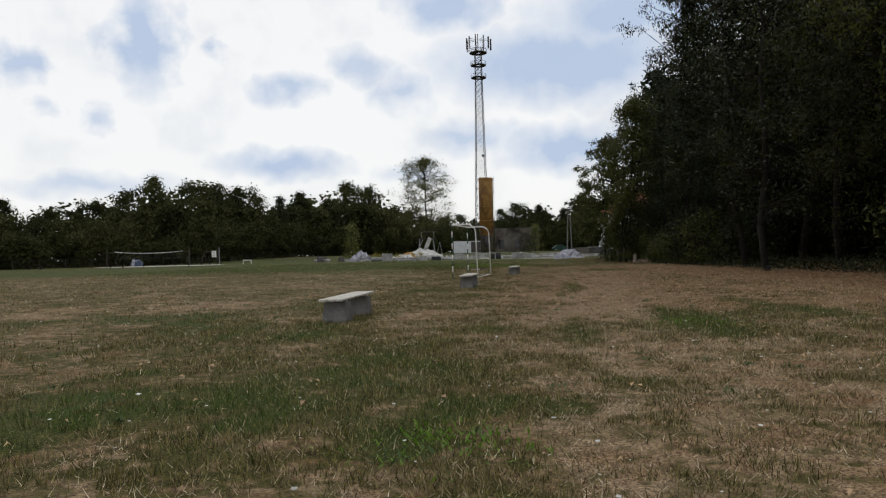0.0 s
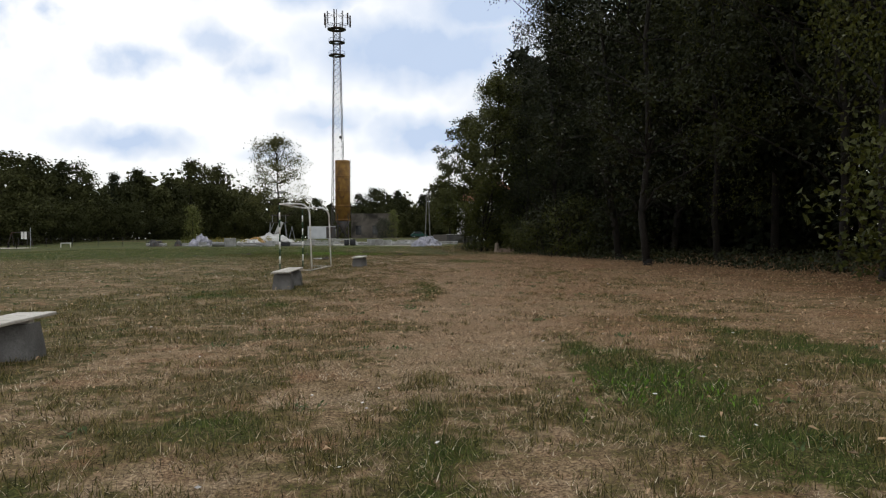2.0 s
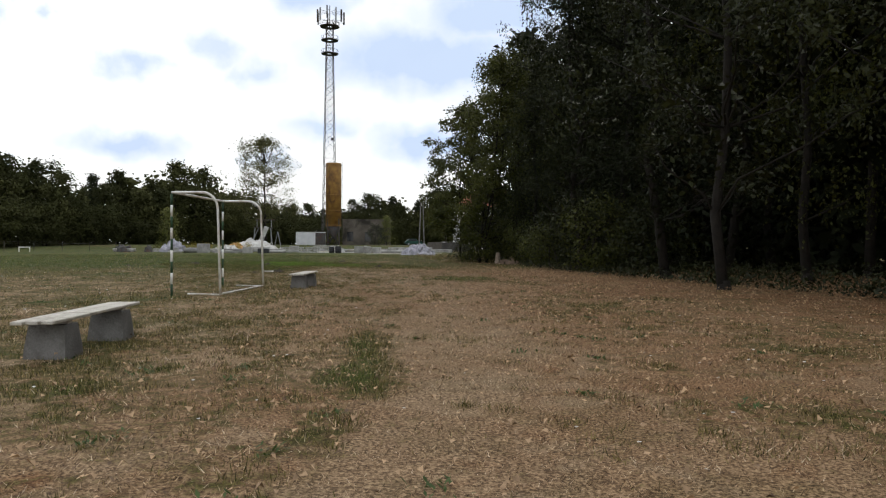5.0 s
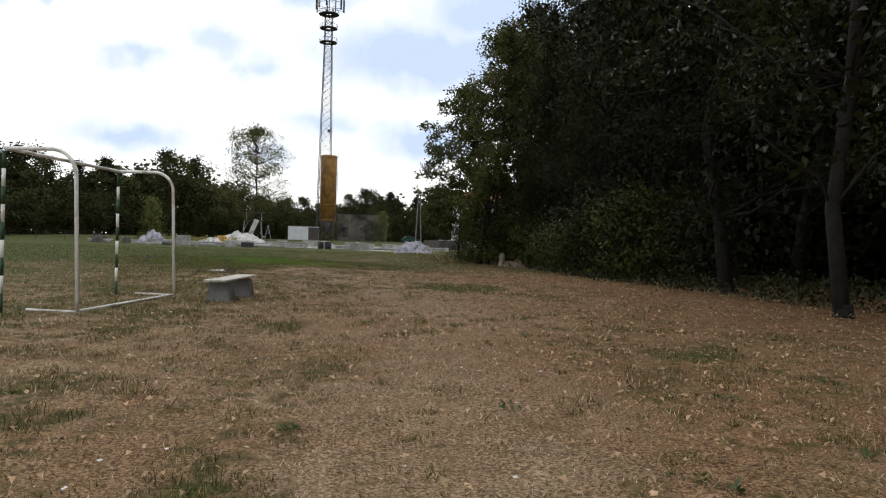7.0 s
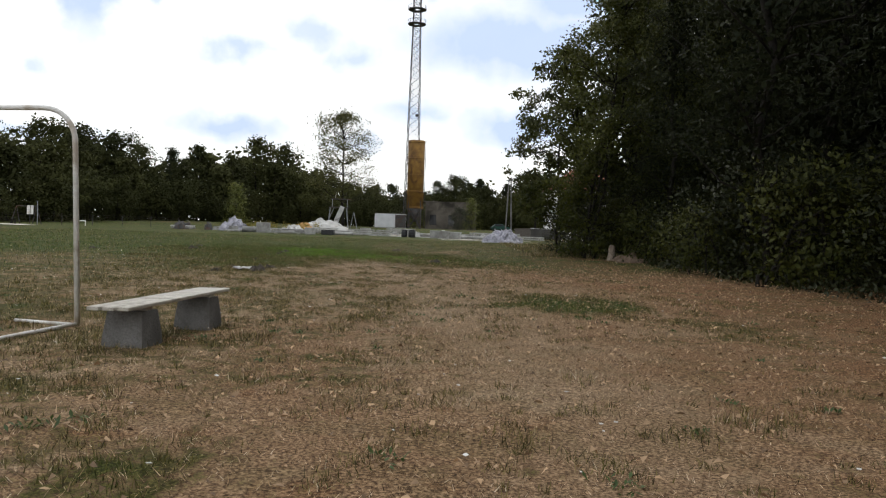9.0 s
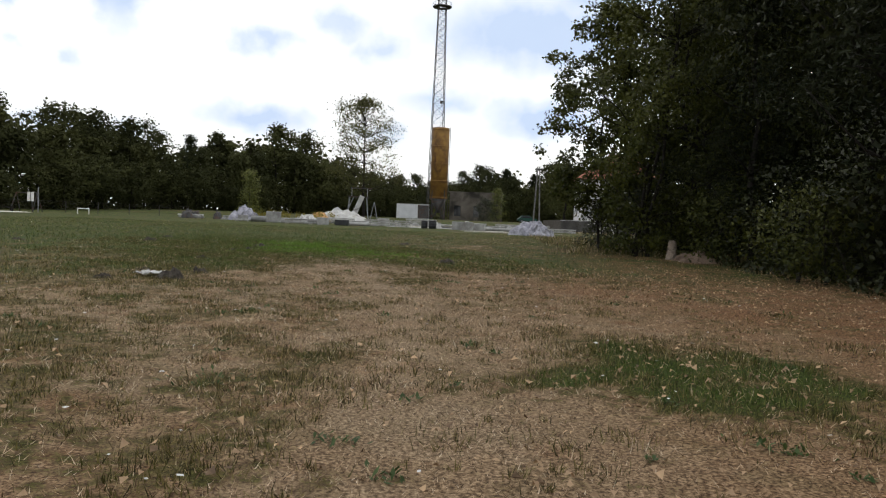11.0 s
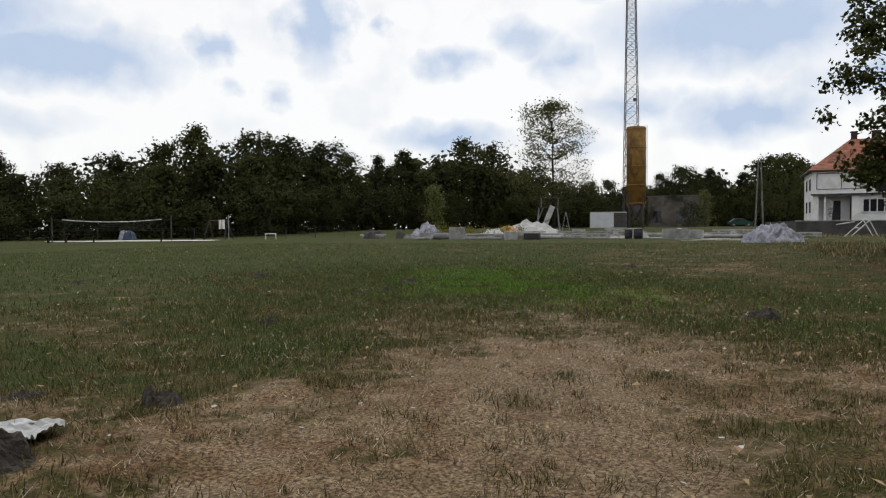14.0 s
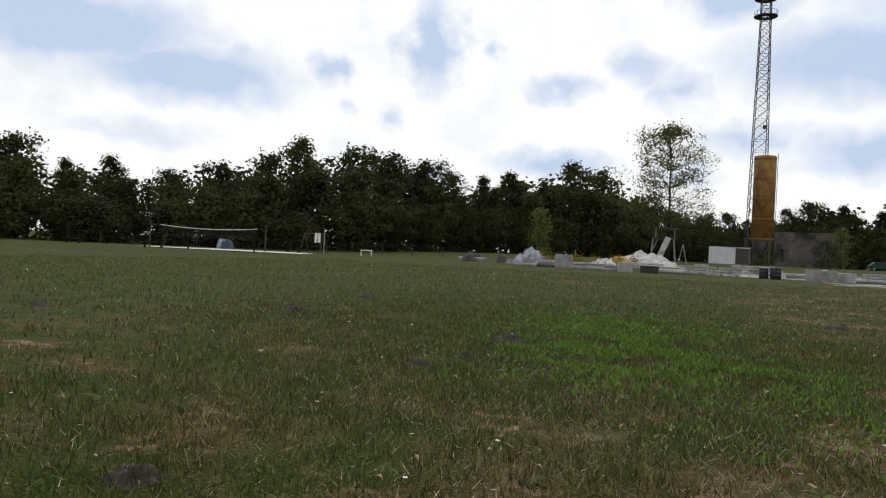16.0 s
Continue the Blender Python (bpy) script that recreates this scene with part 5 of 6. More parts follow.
def loading_frame():
    t = thing("loading_hopper", at(-16.8, 131.5, 10), "rusty steel loading frame with chute and platform", "hopper")
    for x in (-1.2, 1.2):
        for y in (-0.8, 0.8):
            part("leg", Geo().tube([(x * 1.25, y, -0.1), (x, y, 3.0)], 0.09, 5), STEEL, t)
    part("platform", Geo().box((0.1, 0, 3.05), (3.0, 2.0, 0.14), bevel=0.02), DARK_STEEL, t)
    part("roof_plate", Geo().box((0.4, 0, 4.3), (3.0, 2.0, 0.1), bevel=0.02), DARK_STEEL, t)
    for x in (-0.9, 1.3):
        part("roof_post", Geo().tube([(x, -0.9, 3.1), (x, -0.9, 4.25)], 0.05, 5), STEEL, t)
    g = Geo()
    for y in (-0.35, 0.35):
        strut(g, (-1.9, y, 0.0), (-0.6, y, 3.1), 0.07)
    for k in range(9):
        u = k / 9 + 0.06
        strut(g, (-1.9 + 1.3 * u, -0.35, 3.1 * u), (-1.9 + 1.3 * u, 0.35, 3.1 * u), 0.05)
    part("ladder", g, STEEL, t)
    part("chute", Geo().box((0, 0, 0), (0.7, 0.8, 3.2), m=pose(0.0, -0.9, 1.7, 0, 22, 0), bevel=0.03), PALE_CONCRETE, t)
    g = Geo()
    for sx in (-1, 1):
        strut(g, (2.3 + sx * 0.5, -1, 0), (2.3, -1, 2.4), 0.06)
    part("trestle", g, STEEL, t)


loading_frame()


def old_building():
    t = thing("old_building", at(-0.6, 168.5, -2), "derelict low concrete building with dark openings", "building")
    w, d, h = 9.8, 6.0, 5.2
    cuts = [(-3.4, 1.3), (0.3, 1.3), (3.4, 1.0)]
    edges = [-w / 2] + [c for a, b in cuts for c in (a - b / 2, a + b / 2)] + [w / 2]
    for i in range(0, len(edges), 2):
        part("wall_panel", Geo().box(((edges[i] + edges[i + 1]) / 2, -d / 2, h / 2), (edges[i + 1] - edges[i], 0.3, h)), OLD_WALL, t)
    for a, b in cuts:
        part("lintel", Geo().box((a, -d / 2, 4.0), (b, 0.3, 2.4)), OLD_WALL, t)
        part("parapet", Geo().box((a, -d / 2, 0.4), (b, 0.3, 0.8)), OLD_WALL, t)
    for sx in (-1, 1):
        part("side_wall", Geo().box((sx * (w / 2 - 0.15), 0, h / 2), (0.3, d - 0.32, h)), OLD_WALL, t)
    part("back_wall", Geo().box((0, d / 2, h / 2), (w, 0.3, h)), OLD_WALL, t)
    part("roof", Geo().box((0, 0, h + 0.11), (w + 0.5, d + 0.5, 0.2), bevel=0.02), OLD_WALL, t)
    for a, b in cuts:
        part("window", Geo().box((a, -d / 2 + 0.08, 1.8), (b, 0.04, 2.0)), GLASS, t)


old_building()


# ---- house on its terrace ----
def house():
    bz = 1.36
    tr = thing("terrace", pose(20.3, 111, 0), "raised terrace with a dark retaining wall", "terrace", kind="structure")
    part("retaining_wall", Geo().box((0, -6.75, 0.55), (21.5, 0.3, 1.3), bevel=0.02), mat("dark_wall", (0.035, 0.034, 0.033), (0.10, 0.095, 0.09), 1, 0.95, bump=0.5), tr)
    part("coping", Geo().box((0, -6.75, 1.24), (21.6, 0.4, 0.08), bevel=0.01), PALE_CONCRETE, tr)
    part("fill", Geo().box((0, 6.5, 0.55), (21.4, 26.1, 1.42)), SOIL, tr)
    t = thing("house", pose(13.1, 119.5, bz - 0.1, 0, 0, -3), "white two-storey house with red hipped roof and dark trim", "house")
    w, d, h, up = 10.5, 9.0, 5.25, 2.75
    # front wall round its openings
    def front(x0, x1, z0, z1):
        part("wall_panel", Geo().box(((x0 + x1) / 2, 0.15, (z0 + z1) / 2), (x1 - x0, 0.3, z1 - z0)), PLASTER, t)
    for x0, x1, z0, z1 in ((0, 0.55, 0, h), (0.55, 3.6, up - 0.2, h), (3.6, 4.55, 0, h), (4.55, 7.2, 0, 0.95), (4.55, 7.2, 2.2, 2.95), (4.55, 5.6, 2.95, h), (5.6, 7.0, 4.75, h), (7.0, 7.2, 2.95, h),
                           (7.2, 8.0, 0, h), (8.0, 9.6, 0, 0.95), (8.0, 9.6, 2.2, h), (9.6, w, 0, h)):
        front(x0, x1, z0, z1)
    for x in (0.15, w - 0.15):
        part("side_wall", Geo().box((x, d / 2 + 0.15, h / 2), (0.3, d - 0.3, h)), PLASTER, t)
    part("back_wall", Geo().box((w / 2, d, h / 2), (w, 0.3, h)), PLASTER, t)
    part("porch_wall", Geo().box((2.1, 1.75, 1.25), (3.1, 0.2, 2.5)), PLASTER, t)
    part("ledge", Geo().box((w / 2 - 0.1, -0.28, up), (w + 0.2, 0.5, 0.14), bevel=0.02), TRIM, t, "dark ledge between the storeys")
    for x0, x1, z0, z1 in ((0.35, 5.5, 4.9, 4.96), (0.35, 5.5, 3.28, 3.34), (2.6, 2.66, 3.34, 4.9), (3.9, 3.96, 3.34, 4.9), (0.35, 0.41, 3.34, 4.9), (5.42, 5.48, 3.34, 4.9)):
        part("trim_strip", Geo().box(((x0 + x1) / 2, -0.025, (z0 + z1) / 2), (x1 - x0, 0.05, z1 - z0)), TRIM, t)
    for x0, x1, z0, z1, n in ((4.55, 7.2, 0.95, 2.2, 4), (8.0, 9.6, 0.95, 2.2, 2), (5.6, 7.0, 2.95, 4.75, 1)):
        win = part("window", Geo().box(((x0 + x1) / 2, 0.24, (z0 + z1) / 2), (x1 - x0, 0.04, z1 - z0)), TRIM, t)
        for k in range(n):
            a, b = x0 + (x1 - x0) * k / n, x0 + (x1 - x0) * (k + 1) / n
            part("pane", Geo().box(((a + b) / 2, 0.19, (z0 + z1) / 2), (b - a - 0.12, 0.02, z1 - z0 - 0.12)), GLASS, win)
        for k in range(n + 1):
            a = x0 + (x1 - x0) * k / n
            part("mullion", Geo().box((a + (0.05 if k == 0 else -0.05 if k == n else 0), 0.12, (z0 + z1) / 2), (0.1, 0.1, z1 - z0)), WHITE_PAINT, win)
        part("window_sill", Geo().box(((x0 + x1) / 2, -0.06, z0 - 0.03), (x1 - x0 + 0.2, 0.2, 0.06)), PLASTER, win)
    part("porch_post", Geo().box((1.15, 0.0, 1.25), (0.18, 0.18, 2.5)), PLASTER, t)
    part("porch_door", Geo().box((2.3, 1.62, 1.1), (0.95, 0.06, 2.1), bevel=0.01), TRIM, t)
    part("curtain", Geo().box((1.6, 0.9, 1.3), (0.5, 0.05, 2.3), m=pose(0, 0, 0, 0, 5, 0)), WHITE_SHEET, t)
    for y0 in (2.0, 5.5):
        for z0 in (0.9, 3.3):
            part("window", Geo().box((-0.02, y0 + 0.6, z0 + 0.6), (0.06, 1.1, 1.2)), GLASS, t)
    # hipped roof of tile courses
    ov = 0.45
    base = [(-ov, -ov), (w + ov, -ov), (w + ov, d + ov), (-ov, d + ov)]
    ridge = [(4.1, d / 2), (w - 3.6, d / 2)]
    rh = 3.55
    planes = {"roof_front": (base[0], base[1], ridge[1], ridge[0]), "roof_side": (base[3], base[0], ridge[0], ridge[0]), "roof_back": (base[2], base[3], ridge[0], ridge[1]), "roof_far_side": (base[1], base[2], ridge[1], ridge[1])}
    courses = 22
    for key, (a, b, c, e) in planes.items():
        for k in range(courses):
            g = Geo()
            u0, u1 = k / courses, (k + 1) / courses
            p = [(a[0] + (e[0] - a[0]) * u, a[1] + (e[1] - a[1]) * u, h + rh * u) for u in (u0, u1)]
            q = [(b[0] + (c[0] - b[0]) * u, b[1] + (c[1] - b[1]) * u, h + rh * u) for u in (u0, u1)]
            lift = Vector((0, 0, 0.07))
            g.add([p[0], q[0], Vector(p[0]) + lift, Vector(q[0]) + lift, Vector(p[1]) + lift * 0.3, Vector(q[1]) + lift * 0.3], [(0, 1, 3, 2), (2, 3, 5, 4)])
            part("tile_course", g, ROOF_TILE, t)
    part("roof_vent", Geo().box((3.9, 2.3, h + 2.05), (0.5, 0.4, 0.25), bevel=0.03), ROOF_TILE, t)
    part("eaves", Geo().box((w / 2, d / 2, h - 0.04), (w + 2 * ov, d + 2 * ov, 0.12)), TRIM, t)
    for x, s in ((4.4, 0.55), (6.5, 0.85)):
        ch = part("chimney", Geo().box((x, d / 2 + 0.2, h + rh + 0.1), (s, 0.55, 1.3), bevel=0.02), CHIMNEY, t)
        part("cap", Geo().box((x, d / 2 + 0.2, h + rh + 0.8), (s + 0.16, 0.7, 0.1), bevel=0.01), CHIMNEY, ch)


house()


def utility_pole():
    t = thing("utility_pole", at(7.9, 118), "grey wooden double utility pole", "pole")
    for x in (-0.45, 0.35):
        part("pole", Geo().tube([(x, 0, -0.2), (x * 0.3, 0, 7.6)], [0.10, 0.07], 8), CONCRETE, t)
    part("crossarm", Geo().box((0, 0, 7.2), (1.0, 0.1, 0.12), bevel=0.01), BARK, t)
    for x in (-0.4, 0.4):
        part("insulator", Geo().lathe([(0.04, 0), (0.06, 0.05), (0.03, 0.12), (0.05, 0.16)], 8), WHITE_PAINT, t, m=pose(x, 0, 7.26))


utility_pole()


def scrap_frame():
    t = thing("metal_frame", at(12.8, 97, 12), "white tubular scrap metal frame leaning in the grass", "frame")
    for k, (a, b) in enumerate((((-0.9, 0, 0), (0.5, 0, 1.3)), ((-0.4, 0.1, 0), (0.9, 0.1, 1.2)), ((0.5, 0, 1.3), (0.95, 0.1, 1.2)), ((-0.2, 0, 0.65), (0.3, 0.1, 0.6)), ((0.4, 0, 1.25), (1.2, 0.2, 0)), ((0.9, 0.1, 1.2), (1.6, 0.3, 0)), ((-1.5, 0, 0.9), (-0.2, 0, 1.1)))):
        part("tube", Geo().tube([a, b], 0.035, 6), WHITE_PAINT, t)


scrap_frame()


def car():
    t = thing("car", at(9.2, 168, 8), "green hatchback car parked behind the yard", "car")
    body = Geo()
    prof = [(-1.8, 0.35), (-1.85, 0.75), (-1.5, 0.9), (-0.95, 1.38), (0.35, 1.42), (0.95, 0.95), (1.7, 0.82), (1.9, 0.6), (1.9, 0.32)]
    n = len(prof)
    body.add([(x, -0.8 + (0.12 if z > 1 else 0), z) for x, z in prof] + [(x, 0.8 - (0.12 if z > 1 else 0), z) for x, z in prof],
             [tuple(range(n))[::-1], tuple(range(n, 2 * n))] + [(k, (k + 1) % n, n + (k + 1) % n, n + k) for k in range(n)])
    part("body", body, GREEN_CAR, t)
    part("window", Geo().add([(-1.3, -0.80, 0.95), (0.75, -0.80, 0.97), (0.3, -0.70, 1.35), (-0.9, -0.70, 1.32)], [(0, 1, 2, 3)]), GLASS, t)
    for x in (-1.15, 1.2):
        for y in (-0.75, 0.75):
            wh = part("wheel", Geo().lathe([(0.2, -0.09), (0.31, -0.08), (0.31, 0.08), (0.2, 0.09)], 16).moved(pose(0, 0, 0, 90, 0, 0)), RUBBER, t, m=pose(x, y, 0.31))
            part("rim", Geo().lathe([(0.05, -0.1), (0.19, -0.095), (0.19, 0.095), (0.05, 0.1)], 12).moved(pose(0, 0, 0, 90, 0, 0)), STEEL, wh)


car()


# ---- volleyball court and play corner ----
NETX = Vector((-40.1, 85.7, 0)), Vector((-47.9, 81.0, 0))


def volleyball():
    court = crumpled(12.8, 6.0, 8.0, 0.0)
    solid("sand_court", Geo().add([(x, y, 0.05 + 0.25 * (z - 0.0)) for x, y, z in court.v], court.f), SAND, at(-43.0, 84.5, 18), "pale sand volleyball court in the meadow", "sand court", kind="structure")
    a, b = NETX
    d = (b - a).normalized()
    t = thing("volleyball_net", pose(a.x, a.y, 0, 0, 0, math.degrees(math.atan2(d.y, d.x))), "volleyball net with sagging white top band between posts", "net")
    L = (b - a).length
    for x in (0, L):
        part("post", Geo().tube([(x, 0, -0.1), (x, 0, 2.15)], 0.05, 8), DARK_STEEL, t)
    xs = np.linspace(0.75, L - 0.75, 13)
    top = [(x, 0, 1.84 - 0.20 * (1 - ((x - L / 2) / (L / 2 - 0.75)) ** 2)) for x in xs]
    part("top_band", Geo().tube(top, 0.032, 6), WHITE_SHEET, t)
    g = Geo()
    for x in np.arange(0.75, L - 0.7, 0.2):
        strut(g, (x, 0, 0.95), (x, 0, 1.66), 0.004)
    for z in np.arange(0.95, 1.66, 0.16):
        strut(g, (0.75, 0, z), (L - 0.75, 0, z), 0.004)
    part("mesh", g, NET, t)
    for x, z in ((0, 1.8), (L, 1.8)):
        g = Geo()
        strut(g, (x, 0, z), (0.75 if x == 0 else L - 0.75, 0, z), 0.01)
        part("tie_rope", g, NET, t)


volleyball()


def low_bench(x, y, rz):
    t = thing("park_bench", at(x, y, rz), "small dark wooden bench beside the sand court", "bench", "dark benches by the court")
    part("seat", Geo().box((0, 0, 0.42), (1.6, 0.34, 0.05), bevel=0.006), BARK, t)
    for sx in (-0.65, 0.65):
        part("leg", Geo().box((sx, 0, 0.19), (0.08, 0.3, 0.42), bevel=0.006), BARK, t)


low_bench(-45.9, 79.6, 25)
low_bench(-56.5, 80.5, 10)
low_bench(-41.8, 91.5, 5)
for k, (x, y) in enumerate([(-43.2, 80.5), (-38.9, 83.0), (-38.6, 88.0)]):
    solid("stake", Geo().tube([(0, 0, -0.1), (0.02, 0, 0.45)], [0.06, 0.05], 7), BARK, at(x, y), "short dark wooden stake at the court", "stake", "stakes round the court")


def playground():
    t = thing("swing_frame", at(-40.2, 92.3, 12), "dark metal swing frame with two hanging white boards", "swing")
    for x in (-1.0, 0.95):
        for sx in (-0.45, 0.45):
            part("leg", Geo().tube([(x + sx * 0.6, sx, -0.05), (x * 0.9, 0, 1.75)], 0.04, 6), DARK_STEEL, t)
    part("top_bar", Geo().tube([(-0.95, 0, 1.75), (0.9, 0, 1.78)], 0.04, 6), DARK_STEEL, t)
    for x in (0.20, 0.52):
        part("white_board", Geo().box((x, -0.1, 1.42), (0.26, 0.03, 0.85), bevel=0.006), WHITE_PAINT, t, "plain white hanging board")
    part("tall_post", Geo().tube([(1.05, -0.2, -0.1), (1.05, -0.2, 2.3)], 0.045, 7), STEEL, t)
    g = thing("small_goal", at(-36.4, 95, 0), "tiny white goal frame at the edge of the meadow", "goal")
    for x in (-0.55, 0.55):
        part("post", Geo().tube([(x, 0, -0.05), (x, 0, 0.5)], 0.05, 6), WHITE_PAINT, g)
    part("crossbar", Geo().tube([(-0.6, 0, 0.5), (0.6, 0, 0.5)], 0.05, 6), WHITE_PAINT, g)
    b = thing("covered_cart", at(-50.2, 92, 20), "small cart under a blue and grey cover", "cart")
    part("cover", lumpy(20, 16, 1.5, 1.2, 0.85, 3.3, 0.2, 0.45), BLUE, b, "blue cover", True)
    part("grey_flap", lumpy(14, 12, 0.9, 0.9, 0.85, 5.3, 0.2, 0.45).moved(pose(-0.4, -0.15, 0)), TARP, b, "grey cover")


playground()


def wire_fence(a, b, n):
    t = thing("wire_fence", pose(0, 0, 0), "low grey wire fence before the far wood", "fence")
    a, b = Vector(a), Vector(b)
    for k in range(n + 1):
        p = a.lerp(b, k / n)
        z = float(height(p.x, p.y))
        part("post", Geo().tube([(p.x, p.y, z - 0.1), (p.x, p.y, z + 1.15)], 0.035, 5), DARK_STEEL, t)
    g = Geo()
    for z in (0.3, 0.6, 0.9, 1.1):
        strut(g, a + Vector((0, 0, z)), b + Vector((0, 0, z)), 0.006)
    part("wire", g, DARK_STEEL, t)


wire_fence((-62, 84, 0), (-30, 104, 0), 13)
for k in range(5):
    x, y = r3.uniform(-28.5, -24), r3.uniform(95, 98)
    solid("rubble", lumpy(8, 8, 1.2, 0.8, 0.6, k * 3.1, 0.4, 0.4), DARK_STEEL, at(x, y, 30 * k), "dark heap of scrap metal beside the meadow", "scrap", "scrap heaps")


# ---- ground cover ----
blades("grass", 1450000, -8.0, 7.0, 2.4, 57, 0.022, 0.055, 0.0026, 41, "short dry grass and straw of the meadow", inside=2.6)
blades("grass", 240000, -26, 12, 4, 76, 0.028, 0.065, 0.006, 42, "sparser grass tufts farther out on the meadow", outside=2.6)


blades("straw", 620000, -8.0, 7.0, 2.4, 46, 0.018, 0.050, 0.0021, 43, "bleached straw lying in the trodden turf", inside=0.6, dry=True)


def fallen_leaves():
    rs = np.random.RandomState(51)
    n = 190000
    x, y = rs.uniform(-4, 16, n), rs.uniform(2, 58, n)
    g, lit = cover(x, y)
    ok = (rs.rand(n) < (0.03 + 0.11 * smooth(12, 17, y) * smooth(-1.5, 1.0, x - way_x(y) + 1.0) + 0.36 * lit ** 1.1) * (0.08 + 0.92 * smooth(46, 39, y)))
    x, y = x[ok], y[ok]
    n = len(x)
    a = rs.uniform(0, 2 * np.pi, n)
    L = (0.024 + 0.03 * rs.rand(n) ** 1.8)[:, None]
    d = np.stack([np.cos(a), np.sin(a), rs.uniform(-0.25, 0.4, n)], 1)
    s = np.stack([-np.sin(a), np.cos(a), rs.uniform(-0.5, 0.5, n)], 1) * rs.uniform(0.22, 0.42, (n, 1))
    p = np.stack([x, y, height(x, y) + rs.uniform(0.03, 0.062, n)], 1)
    up = np.array([0, 0, 1.0]) * rs.uniform(-0.2, 0.6, (n, 1)) * L
    v = np.stack([p - d * L * 0.5, p + s * L + up, p + d * L * 0.5, p - s * L + up], 1).reshape(-1, 3)
    tagged(new("fallen_leaves", array_mesh("fallen_leaves", v, 4, DEAD_LEAF)), "curled brown fallen leaves scattered on the grass", "leaves", kind="stuff")


def tall_dry_grass(x0, x1, y0, y1, n, seed):
    rs = np.random.RandomState(seed)
    x, y = rs.uniform(x0, x1, n), rs.uniform(y0, y1, n)
    ok = rs.rand(n) < value_noise(x, y, 0.9, 71) * 1.3 - 0.2
    x, y = x[ok], y[ok]
    n = len(x)
    h = rs.uniform(0.06, 0.24, n)
    a, b, lean = rs.uniform(0, 6.28, n), rs.uniform(0, 6.28, n), rs.uniform(0.05, 0.6, n)
    base = np.stack([x, y, height(x, y) - 0.01], 1)
    side = np.stack([np.cos(b), np.sin(b), 0 * b], 1) * 0.009
    tip = base + np.stack([np.cos(a) * np.sin(lean) * h, np.sin(a) * np.sin(lean) * h, np.cos(lean) * h], 1)
    v = np.stack([base - side, base + side, tip], 1).reshape(-1, 3)
    alive = (rs.rand(n) < 0.65) * 0.6
    tagged(new("tall_grass", array_mesh("tall_grass", v, 3, BLADES, [("green", np.repeat(alive, 3))])), "tall dry brownish grass at the edge of the wood", "grass", kind="stuff")


def undergrowth():
    """Low dark leafy plants on the shaded floor of the wood."""
    rs = np.random.RandomState(68)
    n = 2600
    y = rs.uniform(6, 48, n)
    x = forest_edge(y) + 0.4 + 6.0 * rs.rand(n) ** 1.4
    ok = rs.rand(n) < 0.35 + 1.1 * (value_noise(x, y, 0.7, 91) - 0.3)
    x, y = x[ok], y[ok]
    pts = np.stack([x, y, height(x, y) + rs.uniform(0.05, 0.34, len(x)) * smooth(0.0, 2.0, x - forest_edge(y)) + 0.03], 1)
    v = leaves_at(pts, 11, (0.16, 0.16, 0.07), 0.10, rs, -0.3, 0.55)
    v[:, 2] = np.maximum(v[:, 2], 0.01)
    v, nor = facing(v, np.repeat(pts, 11, axis=0), (30, 27, -30), 0.4)
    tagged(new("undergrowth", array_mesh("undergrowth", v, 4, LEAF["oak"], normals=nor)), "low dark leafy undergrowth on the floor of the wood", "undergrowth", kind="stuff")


def grass_tufts():
    """Small dark olive tussocks standing apart in the dry turf."""
    rs = np.random.RandomState(64)
    n = 7500
    y = rs.uniform(2.5, 50, n)
    x = way_x(y) + rs.uniform(-6, 4.5, n)
    g, lit = cover(x, y)
    ok = rs.rand(n) < np.clip(0.25 + 0.9 * (value_noise(x, y, 0.6, 81) - 0.35) + 0.4 * g - 0.3 * lit, 0.05, 1)
    x, y = x[ok], y[ok]
    r = 0.02 + 0.12 * rs.rand(len(x)) ** 2.5
    m = (12 + r * 650).astype(int)
    cx, cy, cr = np.repeat(x, m), np.repeat(y, m), np.repeat(r, m)
    k = len(cx)
    px, py = cx + rs.normal(0, 1, k) * cr * 0.8, cy + rs.normal(0, 1, k) * cr * 0.8
    a, b, lean = rs.uniform(0, 6.28, k), rs.uniform(0, 6.28, k), rs.uniform(0.1, 1.1, k)
    h = rs.uniform(0.02, 0.05, k) + cr * 0.25
    base = np.stack([px, py, height(px, py) - 0.004], 1)
    side = np.stack([np.cos(b), np.sin(b), 0 * b], 1) * 0.0026
    tip = base + np.stack([np.cos(a) * np.sin(lean) * h, np.sin(a) * np.sin(lean) * h, np.cos(lean) * h], 1)
    v = np.stack([base - side, base + side, tip], 1).reshape(-1, 3)
    alive = (rs.rand(k) < 0.85) * 0.62
    tagged(new("grass_tufts", array_mesh("grass_tufts", v, 3, BLADES, [("green", np.repeat(alive, 3))])), "small dark olive grass tussocks in the dry turf", "grass", kind="stuff")


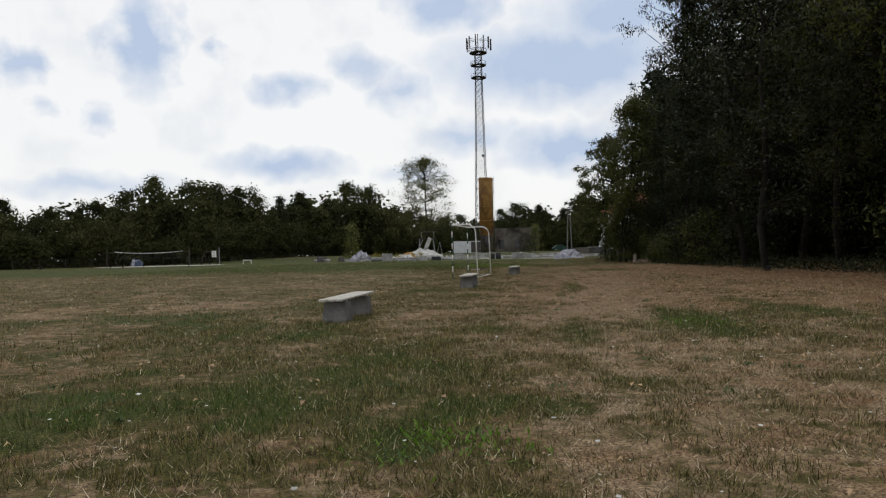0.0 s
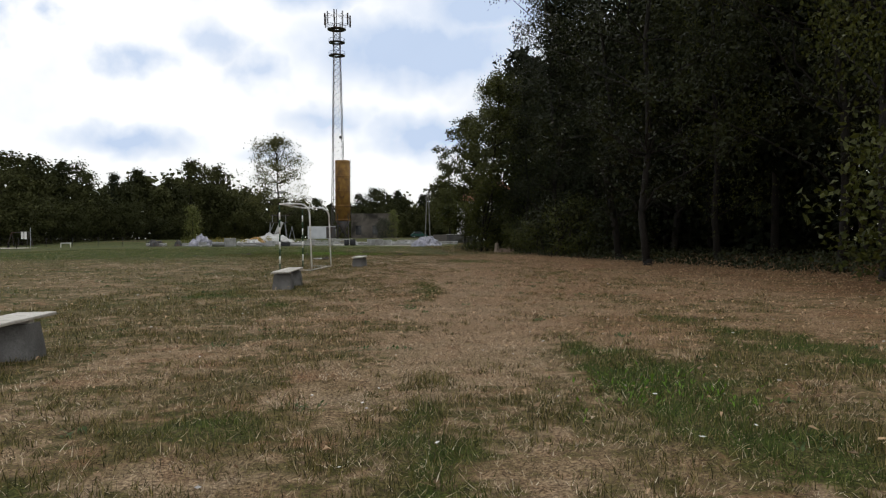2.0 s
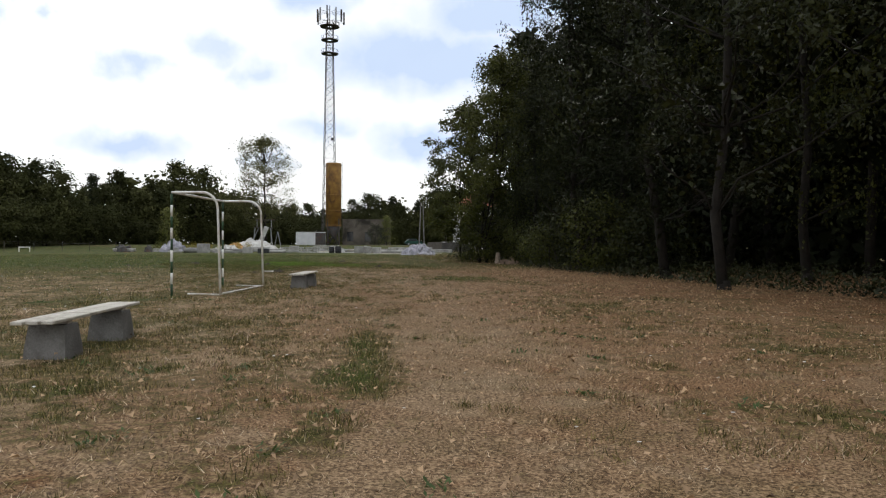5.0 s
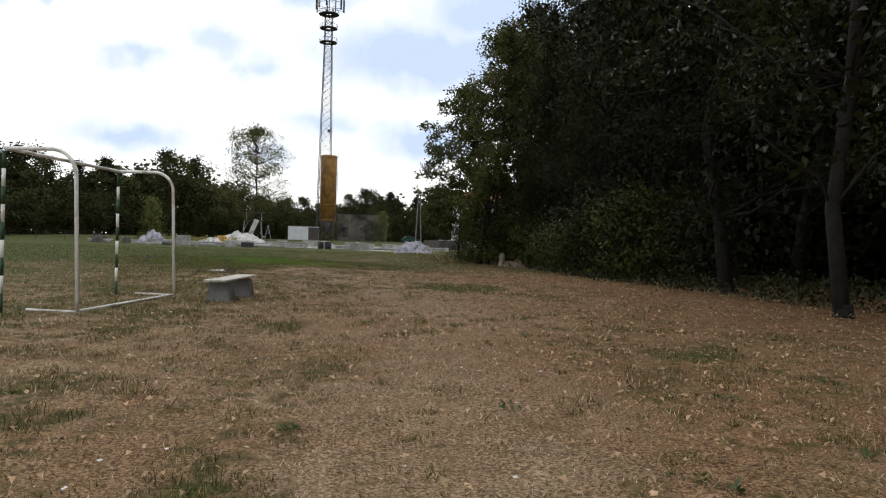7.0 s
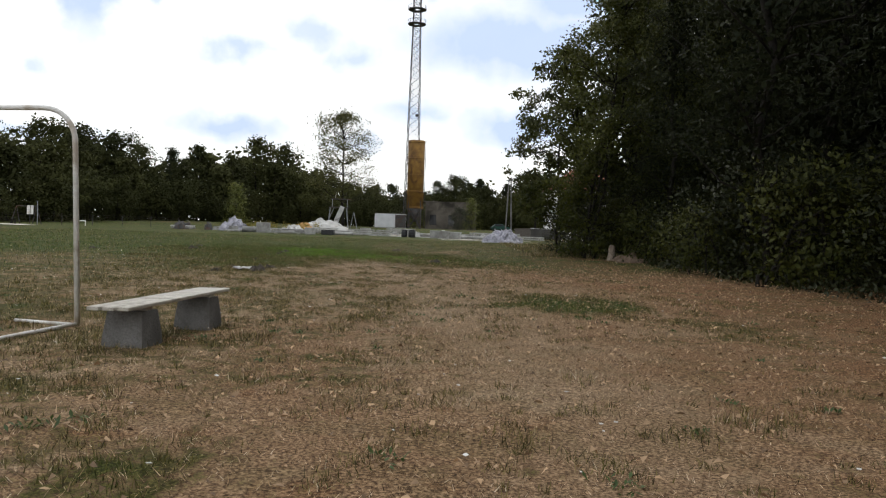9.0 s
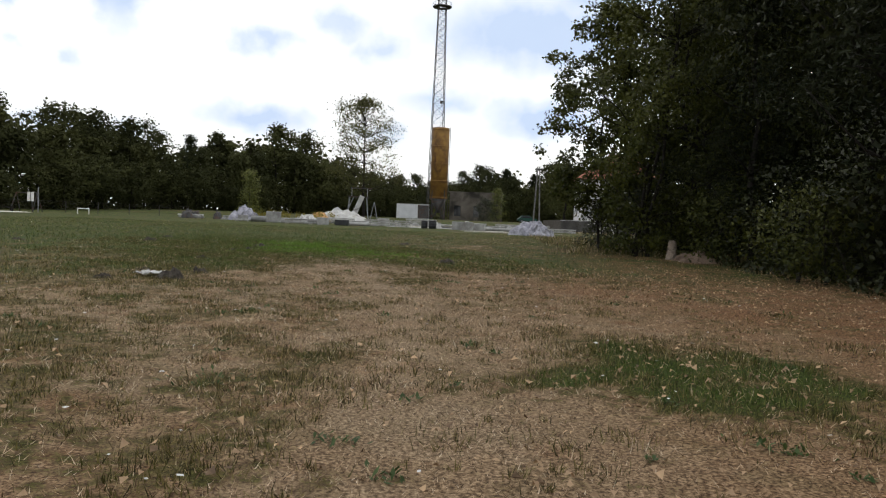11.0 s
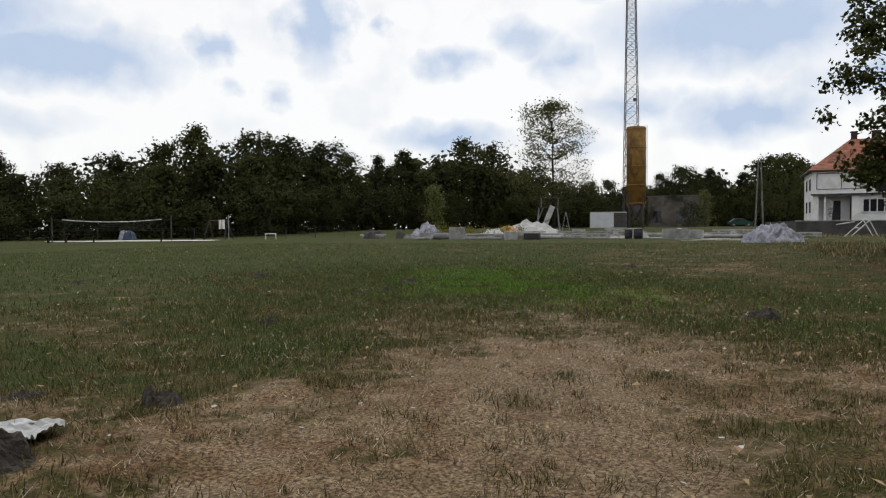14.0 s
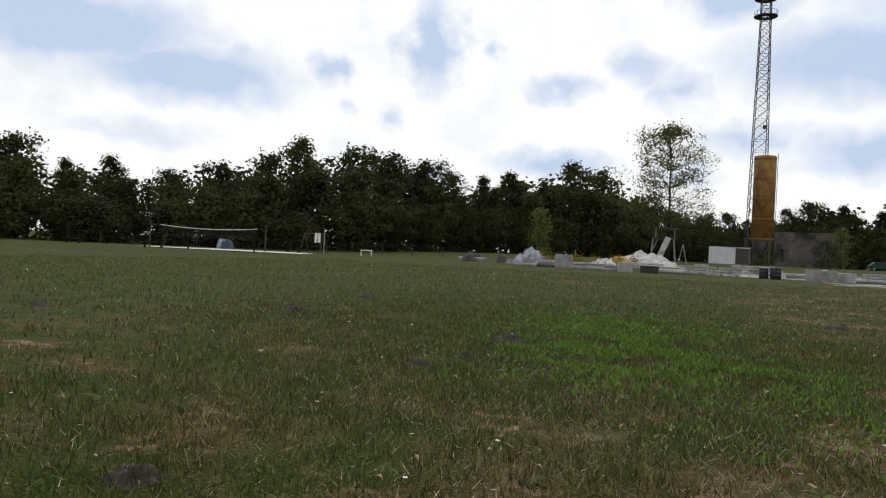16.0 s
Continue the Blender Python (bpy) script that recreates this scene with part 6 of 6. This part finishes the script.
def weeds():
    """Flat broadleaved rosettes and thicker tufts in the turf."""
    rs = np.random.RandomState(52)
    spots = [(px, py, min(rx, ry)) for px, py, rx, ry, gain in PATCHES if gain > 0.79]
    for _ in range(240):
        x, y = rs.uniform(-6, 6), rs.uniform(3, 46)
        spots.append((x, y, rs.uniform(0.03, 0.11)))
    out = []
    for x, y, r in spots:
        m = int(14 + 260 * min(r, 0.5) ** 1.2)
        px, py = rs.normal(x, r * 0.55, m), rs.normal(y, r * 0.55, m)
        a = rs.uniform(0, 2 * np.pi, m)
        L = rs.uniform(0.018, 0.042, m)
        d = np.stack([np.cos(a), np.sin(a), rs.uniform(0.15, 1.1, m)], 1) * L[:, None]
        s = np.stack([-np.sin(a), np.cos(a), np.zeros(m)], 1) * (L * 0.24)[:, None]
        p = np.stack([px, py, height(px, py) + 0.004], 1)
        out.append(np.stack([p, p + d * 0.55 + s, p + d, p + d * 0.55 - s], 1).reshape(-1, 3))
    tagged(new("weeds", array_mesh("weeds", np.concatenate(out), 4, WEED)), "low dark green weed rosettes in the dry turf", "weeds", kind="stuff")


def lime_patch():
    """A lush bright green spot of low clover."""
    rs = np.random.RandomState(66)
    out = []
    for cx, cy, sx, sy, m in ((-2.5, 47.0, 0.7, 1.2, 14000), (-3.2, 49.4, 0.8, 1.1, 8000), (-1.6, 46.0, 0.6, 0.7, 4000), (-0.3, 44.8, 0.8, 0.9, 3500), (-0.45, 4.6, 0.22, 0.2, 420), (2.0, 10.3, 0.3, 0.3, 500)):
        x, y = rs.normal(cx, sx, m), rs.normal(cy, sy, m)
        ok = rs.rand(m) < 2.2 * (value_noise(x, y, 3.4, 88) - 0.24) + 0.6 * (value_noise(x, y, 9.0, 89) - 0.5)
        x, y = x[ok], y[ok]
        m = len(x)
        a = rs.uniform(0, 6.28, m)
        L = rs.uniform(0.02, 0.045, m)[:, None]
        d = np.stack([np.cos(a), np.sin(a), rs.uniform(0.2, 1.4, m)], 1) * L
        q = np.stack([-np.sin(a), np.cos(a), 0 * a], 1) * L * 0.2
        p = np.stack([x, y, height(x, y) + rs.uniform(0, 0.02, m)], 1)
        out.append(np.stack([p, p + d * 0.5 + q, p + d, p + d * 0.5 - q], 1).reshape(-1, 3))
    tagged(new("clover_patch", array_mesh("clover_patch", np.concatenate(out), 4, LIME_WEED)), "bright green lush clover growing in the turf", "clover", kind="stuff")


def pale_specks():
    """Small white flower heads and bits of straw and paper."""
    rs = np.random.RandomState(53)
    n = 1500
    x, y = rs.uniform(-9, 8, n), rs.uniform(3, 54, n)
    a = rs.uniform(0, 2 * np.pi, n)
    L = rs.uniform(0.008, 0.02, n)[:, None]
    d = np.stack([np.cos(a), np.sin(a), 0 * a], 1) * L
    s = np.stack([-np.sin(a), np.cos(a), rs.uniform(-0.4, 0.4, n)], 1) * L * 0.7
    p = np.stack([x, y, height(x, y) + rs.uniform(0.03, 0.07, n)], 1)
    v = np.stack([p - d, p + s, p + d, p - s], 1).reshape(-1, 3)
    tagged(new("clover_flowers", array_mesh("clover_flowers", v, 4, WHITE_SHEET)), "tiny pale clover flower heads dotted over the grass", "flowers", kind="stuff")


fallen_leaves()
undergrowth()
grass_tufts()
tall_dry_grass(4.6, 9.0, 50.5, 76, 15000, 61)
tall_dry_grass(10.0, 20.0, 94, 103.8, 9000, 62)
weeds()
pale_specks()
lime_patch()
